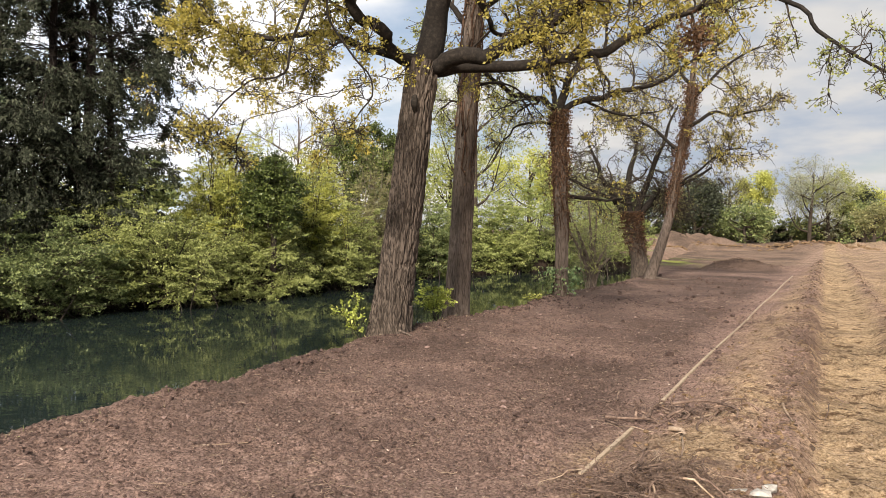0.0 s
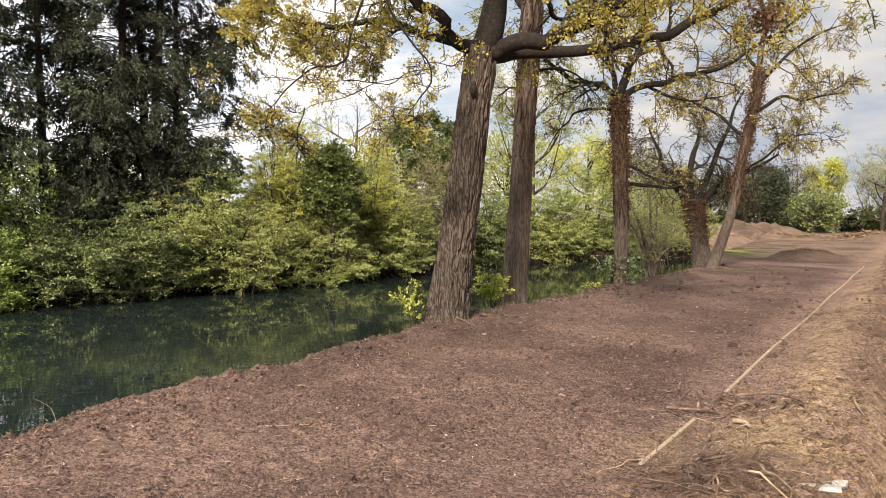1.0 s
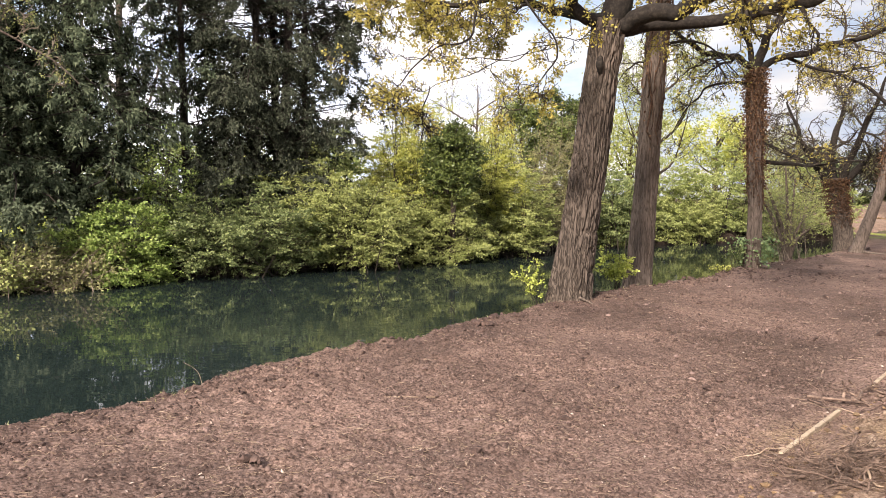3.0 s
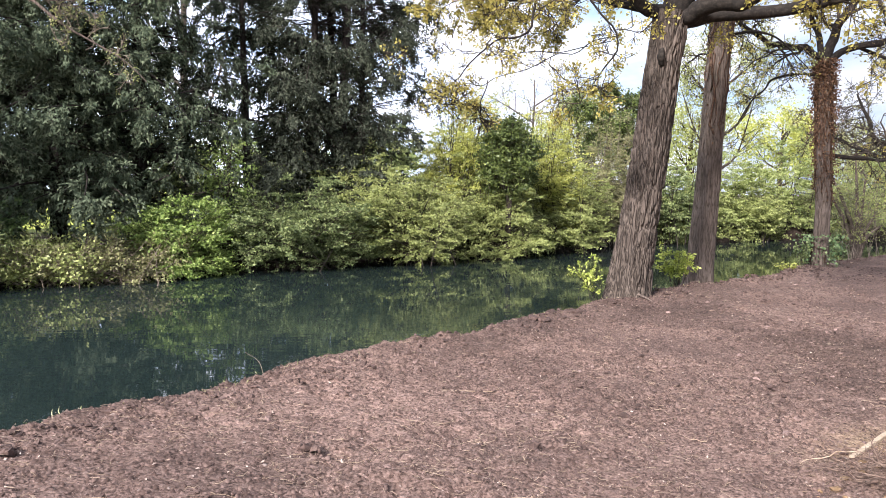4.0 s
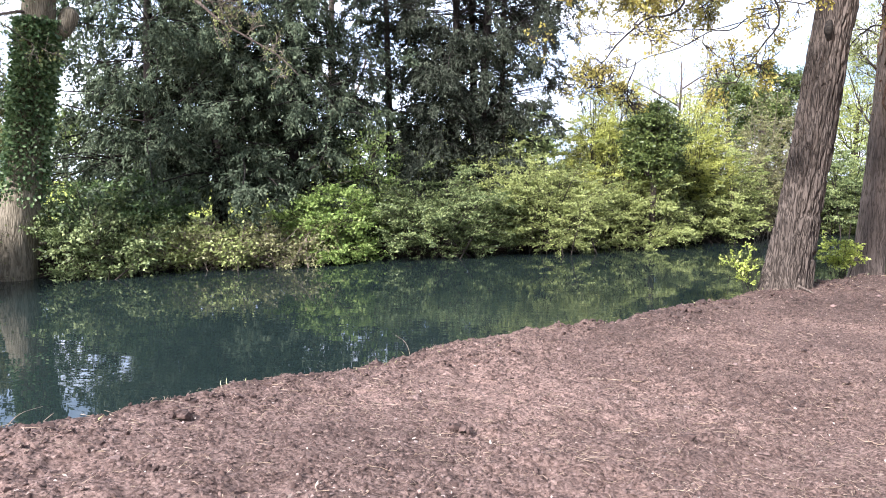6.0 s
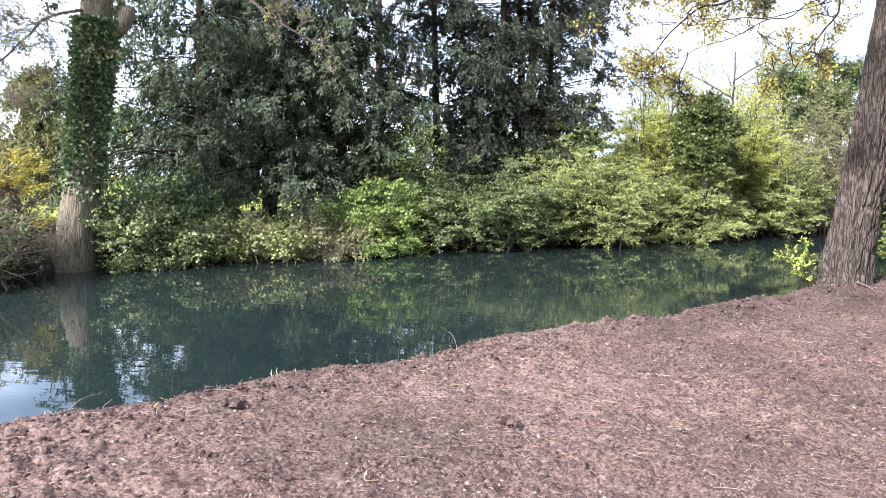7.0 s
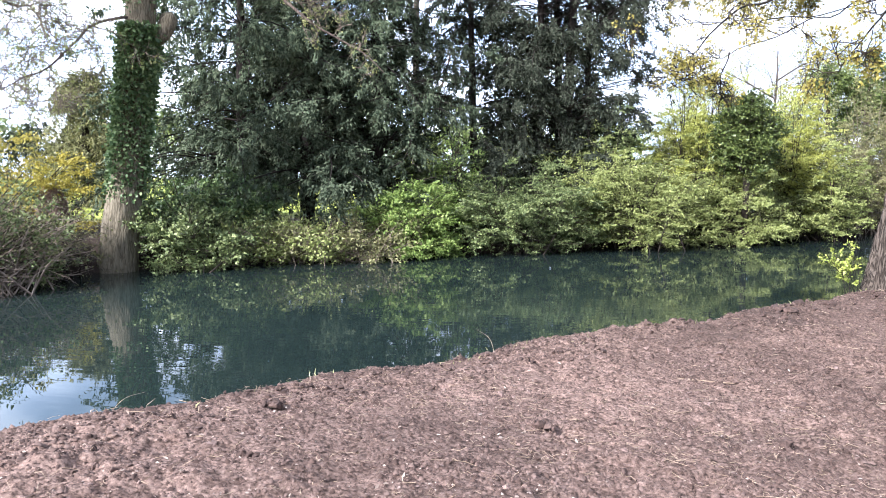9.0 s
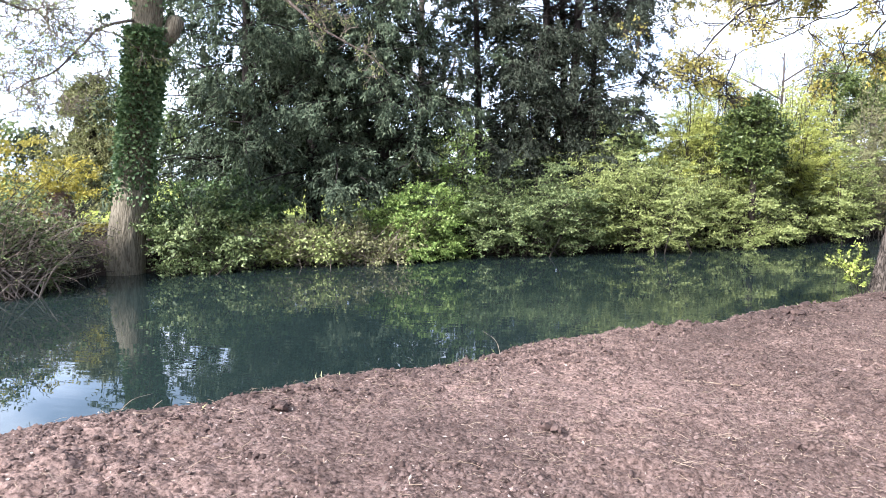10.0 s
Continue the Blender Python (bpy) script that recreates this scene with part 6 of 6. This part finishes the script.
def root(label, ctrl, r, side=3, mat=None, name="root"):
    """A torn root with its side roots, lying on the ground."""
    c = np.array([place(s, w) + [0, 0, h] for s, w, h in ctrl])
    t = thing(name, label, "root", c[0], "torn roots beside the track")
    V, F = trunk_mesh(c - c[0], [r, r * 0.8, r * 0.45], 9, 24, r * 0.12, 5, 0, int(c[0, 0] * 10) % 7, 0.3)
    link_mesh("stem", V, F, mat or M_ROOT, t)
    P = resample(c - c[0], 14)[None]
    R = np.linspace(r, r * 0.4, 14)[None]
    if side:
        B, RB = grow(P, R, side, 7, 0.30, (30, 80), 0.1, 0.10, 0.4, 0.5, 0.5)
        for j in range(len(B)):
            link_mesh("side_root", *tubes(B[j:j + 1], np.clip(RB[j:j + 1], 0.002, 0.012), 5), mat or M_ROOT, t)


def root_heap(label, s, w, ls, lw, n, h, thick=0.005, hair=120):
    """A tangle of roots and earth: some thick ones apart, the hair roots together."""
    c = place(s, w)
    t = thing("root_heap", label, "roots", c)
    k = 8
    for grp, m, r, ln in (("root", n, thick, 0.40), ("hair", hair, 0.0018, 0.22)):
        a = rng.uniform(0, 2 * np.pi, m)
        p0 = np.stack([rng.normal(size=m) * ls, rng.normal(size=m) * lw, np.abs(rng.normal(size=m)) * h * 0.5], -1)
        d = np.stack([np.cos(a) * 1.2, np.sin(a), rng.normal(size=m) * 0.25], -1)
        P = np.zeros((m, k, 3))
        P[:, 0] = p0
        step = ln * rng.uniform(0.4, 1.1, m)[:, None] / (k - 1)
        for j in range(1, k):
            d = unit(d + rng.normal(size=(m, 3)) * 0.52 * np.array([1, 1, 0.6]) - np.array([0, 0, 0.08]))
            P[:, j] = P[:, j - 1] + d * step
        W = P.copy()
        W[..., 0], W[..., 1] = P[..., 0] * ALONG[0] + P[..., 1] * ACROSS[0], P[..., 0] * ALONG[1] + P[..., 1] * ACROSS[1]
        g = ground_z(W[..., 0] + c[0], W[..., 1] + c[1], False)[0] - c[2]
        W[..., 2] = np.maximum(W[..., 2], 0.005) + g
        R = r * rng.uniform(0.5, 1.8, m)[:, None] * np.linspace(1, 0.35, k)[None]
        if grp == "root":
            for j in range(m):
                link_mesh("root", *tubes(W[j:j + 1], R[j:j + 1], 6), M_ROOT if j % 17 else M_STRAW, t)
        else:
            tagged(link_mesh("hair_root_mat", *tubes(W[:, [0, 2, 4, 5, 7]], R[:, [0, 2, 4, 5, 7]], 3), M_ROOT, t), kind="stuff")


root_heap("tangle of torn dark roots over the board edging", 1.75, 0.36, 0.20, 0.26, 44, 0.11, 0.0085, 150)
root_heap("heap of matted roots and earth beside the board", -0.30, 0.58, 0.18, 0.17, 54, 0.15, 0.0048, 520)
root_heap("clump of dug-up roots on the spoil bank", 9.1, 0.25, 0.35, 0.22, 22, 0.10, 0.007, 200)
root_heap("matted roots on the edge of the track", 6.0, 1.15, 0.9, 0.12, 20, 0.06, 0.004, 420)
root_heap("matted roots on the edge of the track", 9.0, 1.15, 1.2, 0.14, 20, 0.06, 0.004, 420)
root_heap("matted roots on the edge of the track", 3.6, 1.10, 0.6, 0.14, 16, 0.05, 0.004, 300)
root_heap("tangle of reddish roots at the end of the board", -0.22, 0.36, 0.20, 0.16, 44, 0.12, 0.0052, 360)
root("thick pale broken root on the soil", [(1.28, 0.30, 0.03), (1.18, 0.40, 0.035), (1.02, 0.46, 0.03)], 0.020, 1, M_STRAW)
root("long dark root lying across the board line", [(1.55, -0.28, 0.02), (1.52, -0.15, 0.03), (1.6, 0.05, 0.04), (1.95, 0.02, 0.05), (2.2, 0.10, 0.04)], 0.013, 3)
root("forked dark root on the spoil bank", [(2.15, 0.15, 0.05), (2.05, 0.45, 0.08), (1.75, 0.72, 0.06), (1.55, 0.75, 0.03)], 0.014, 4)
root("thin pale root lying on the soil", [(0.98, 0.44, 0.03), (0.70, 0.50, 0.05), (0.40, 0.55, 0.03)], 0.008, 1, M_STRAW)
root("broken pale root end", [(0.45, 0.38, 0.03), (0.30, 0.42, 0.07), (0.12, 0.44, 0.06)], 0.026, 1, M_STRAW)
root("pale split stick on the spoil bank", [(2.45, 1.02, 0.02), (2.2, 1.06, 0.02), (1.9, 1.13, 0.02)], 0.012, 0, M_STRAW, "stick")
root("dark root on the soil by the board", [(1.20, -0.02, 0.01), (1.32, -0.1, 0.02), (1.45, -0.25, 0.02)], 0.010, 2)
root("pale twig on the bare soil", [(-0.6, -2.2, 0.01), (-0.75, -2.3, 0.012), (-0.9, -2.45, 0.01)], 0.005, 0, M_STRAW, "stick")


def surface_root(label, ctrl, r):
    """An exposed root at the foot of a tree."""
    c = np.array([(x, y, gz(x, y) + h) for x, y, h in ctrl])
    t = thing("tree_root", label, "root", c[0], "exposed tree roots")
    link_mesh("root", *trunk_mesh(c - c[0], [r, r * 0.7, r * 0.3], 10, 22, r * 0.1, 5, 0, 4, 0.25), M_BARK_GREY, t)


for ctrl, r in [([(-1.02, 10.85, 0.05), (-1.2, 10.65, 0.03), (-1.45, 10.6, -0.02)], 0.03), ([(-0.62, 10.80, 0.05), (-0.5, 10.7, 0.02), (-0.42, 10.66, -0.01)], 0.02), ([(0.42, 13.95, 0.12), (0.60, 13.86, 0.06), (0.82, 13.95, 0.02), (1.1, 14.15, 0.01)], 0.035), ([(0.36, 13.90, 0.08), (0.45, 13.72, 0.04), (0.62, 13.66, 0.0)], 0.025), ([(0.10, 13.92, 0.10), (0.02, 13.75, 0.03), (-0.1, 13.7, 0.0)], 0.025), ([(0.5, 14.0, 0.3), (0.62, 13.9, 0.12), (0.85, 13.85, 0.03)], 0.018), ([(2.9, 17.45, 0.08), (3.1, 17.35, 0.02), (3.4, 17.4, 0.0)], 0.03), ([(6.6, 23.3, 0.05), (6.9, 23.2, 0.02), (7.3, 23.25, 0.0)], 0.04)]:
    surface_root("knuckled root at the foot of an oak", ctrl, r)


def scrap():
    c = place(-0.13, 1.02)
    t = thing("plaster_scrap", "broken piece of white plaster lying on the soil", "debris", c + np.array([0, 0, 0.02]))
    v, f = ico_points()
    for k, (dx, dy, sx, sy, sz) in enumerate([(-0.05, 0.03, 0.055, 0.035, 0.03), (0.03, -0.02, 0.06, 0.045, 0.022), (0.09, 0.02, 0.04, 0.03, 0.028)]):
        V = v * (1 + rng.normal(size=(12, 1)) * 0.22) * np.array([sx, sy, sz]) * 1.15 + np.array([dx * 1.2, dy * 1.2, 0.012 * k])
        link_mesh("piece", V, f, M_SCRAP, t, shade=False)


scrap()


def clod(at, size):
    x, y = at
    z = gz(x, y)
    t = thing("earth_clod", "dark lump of earth on the bare soil", "clod", (x, y, z), "larger clods on the bank")
    P = np.stack([rng.normal(size=14) * size * 0.6, rng.normal(size=14) * size * 0.45, np.abs(rng.normal(size=14)) * size * 0.15], -1)
    sz = size * rng.uniform(0.25, 0.6, 14)
    for j in range(14):
        link_mesh("lump", *lumps(P[j:j + 1, 0], P[j:j + 1, 1], P[j:j + 1, 2], sz[j:j + 1], 0.75, 0.3, 0.2), M_CLOD, t, shade=False)


for x, y, sz in [(-1.62, 8.6, 0.085), (-1.75, 8.9, 0.05), (-1.3, 9.3, 0.05), (-2.5, 7.4, 0.05), (-1.85, 3.35, 0.04), (-0.85, 4.0, 0.05), (-2.9, 2.5, 0.05), (-2.35, 6.3, 0.045), (-2.2, 3.6, 0.035), (-1.1, 6.2, 0.04), (-0.4, 7.3, 0.045), (0.3, 8.9, 0.05), (-2.9, 5.2, 0.05), (-2.4, 1.9, 0.03), (-0.7, 5.0, 0.035), (1.1, 11.5, 0.06), (2.6, 13.0, 0.06)]:
    clod((x, y), sz)


def stump():
    t = thing("tree_stump", "gnarled brown stump in the grass beyond the brambles", "stump", (-17.2, 9.2, 0.4))
    V, F = trunk_mesh([(0, 0, -0.3), (0.02, 0, 0.2), (-0.05, 0.05, 0.6), (0.1, 0.0, 0.95)], [0.42, 0.33, 0.30, 0.12], 28, 30, 0.03, 9, 0.12, 33, 0.35)
    link_mesh("trunk", V, F, M_ROOT, t)


stump()
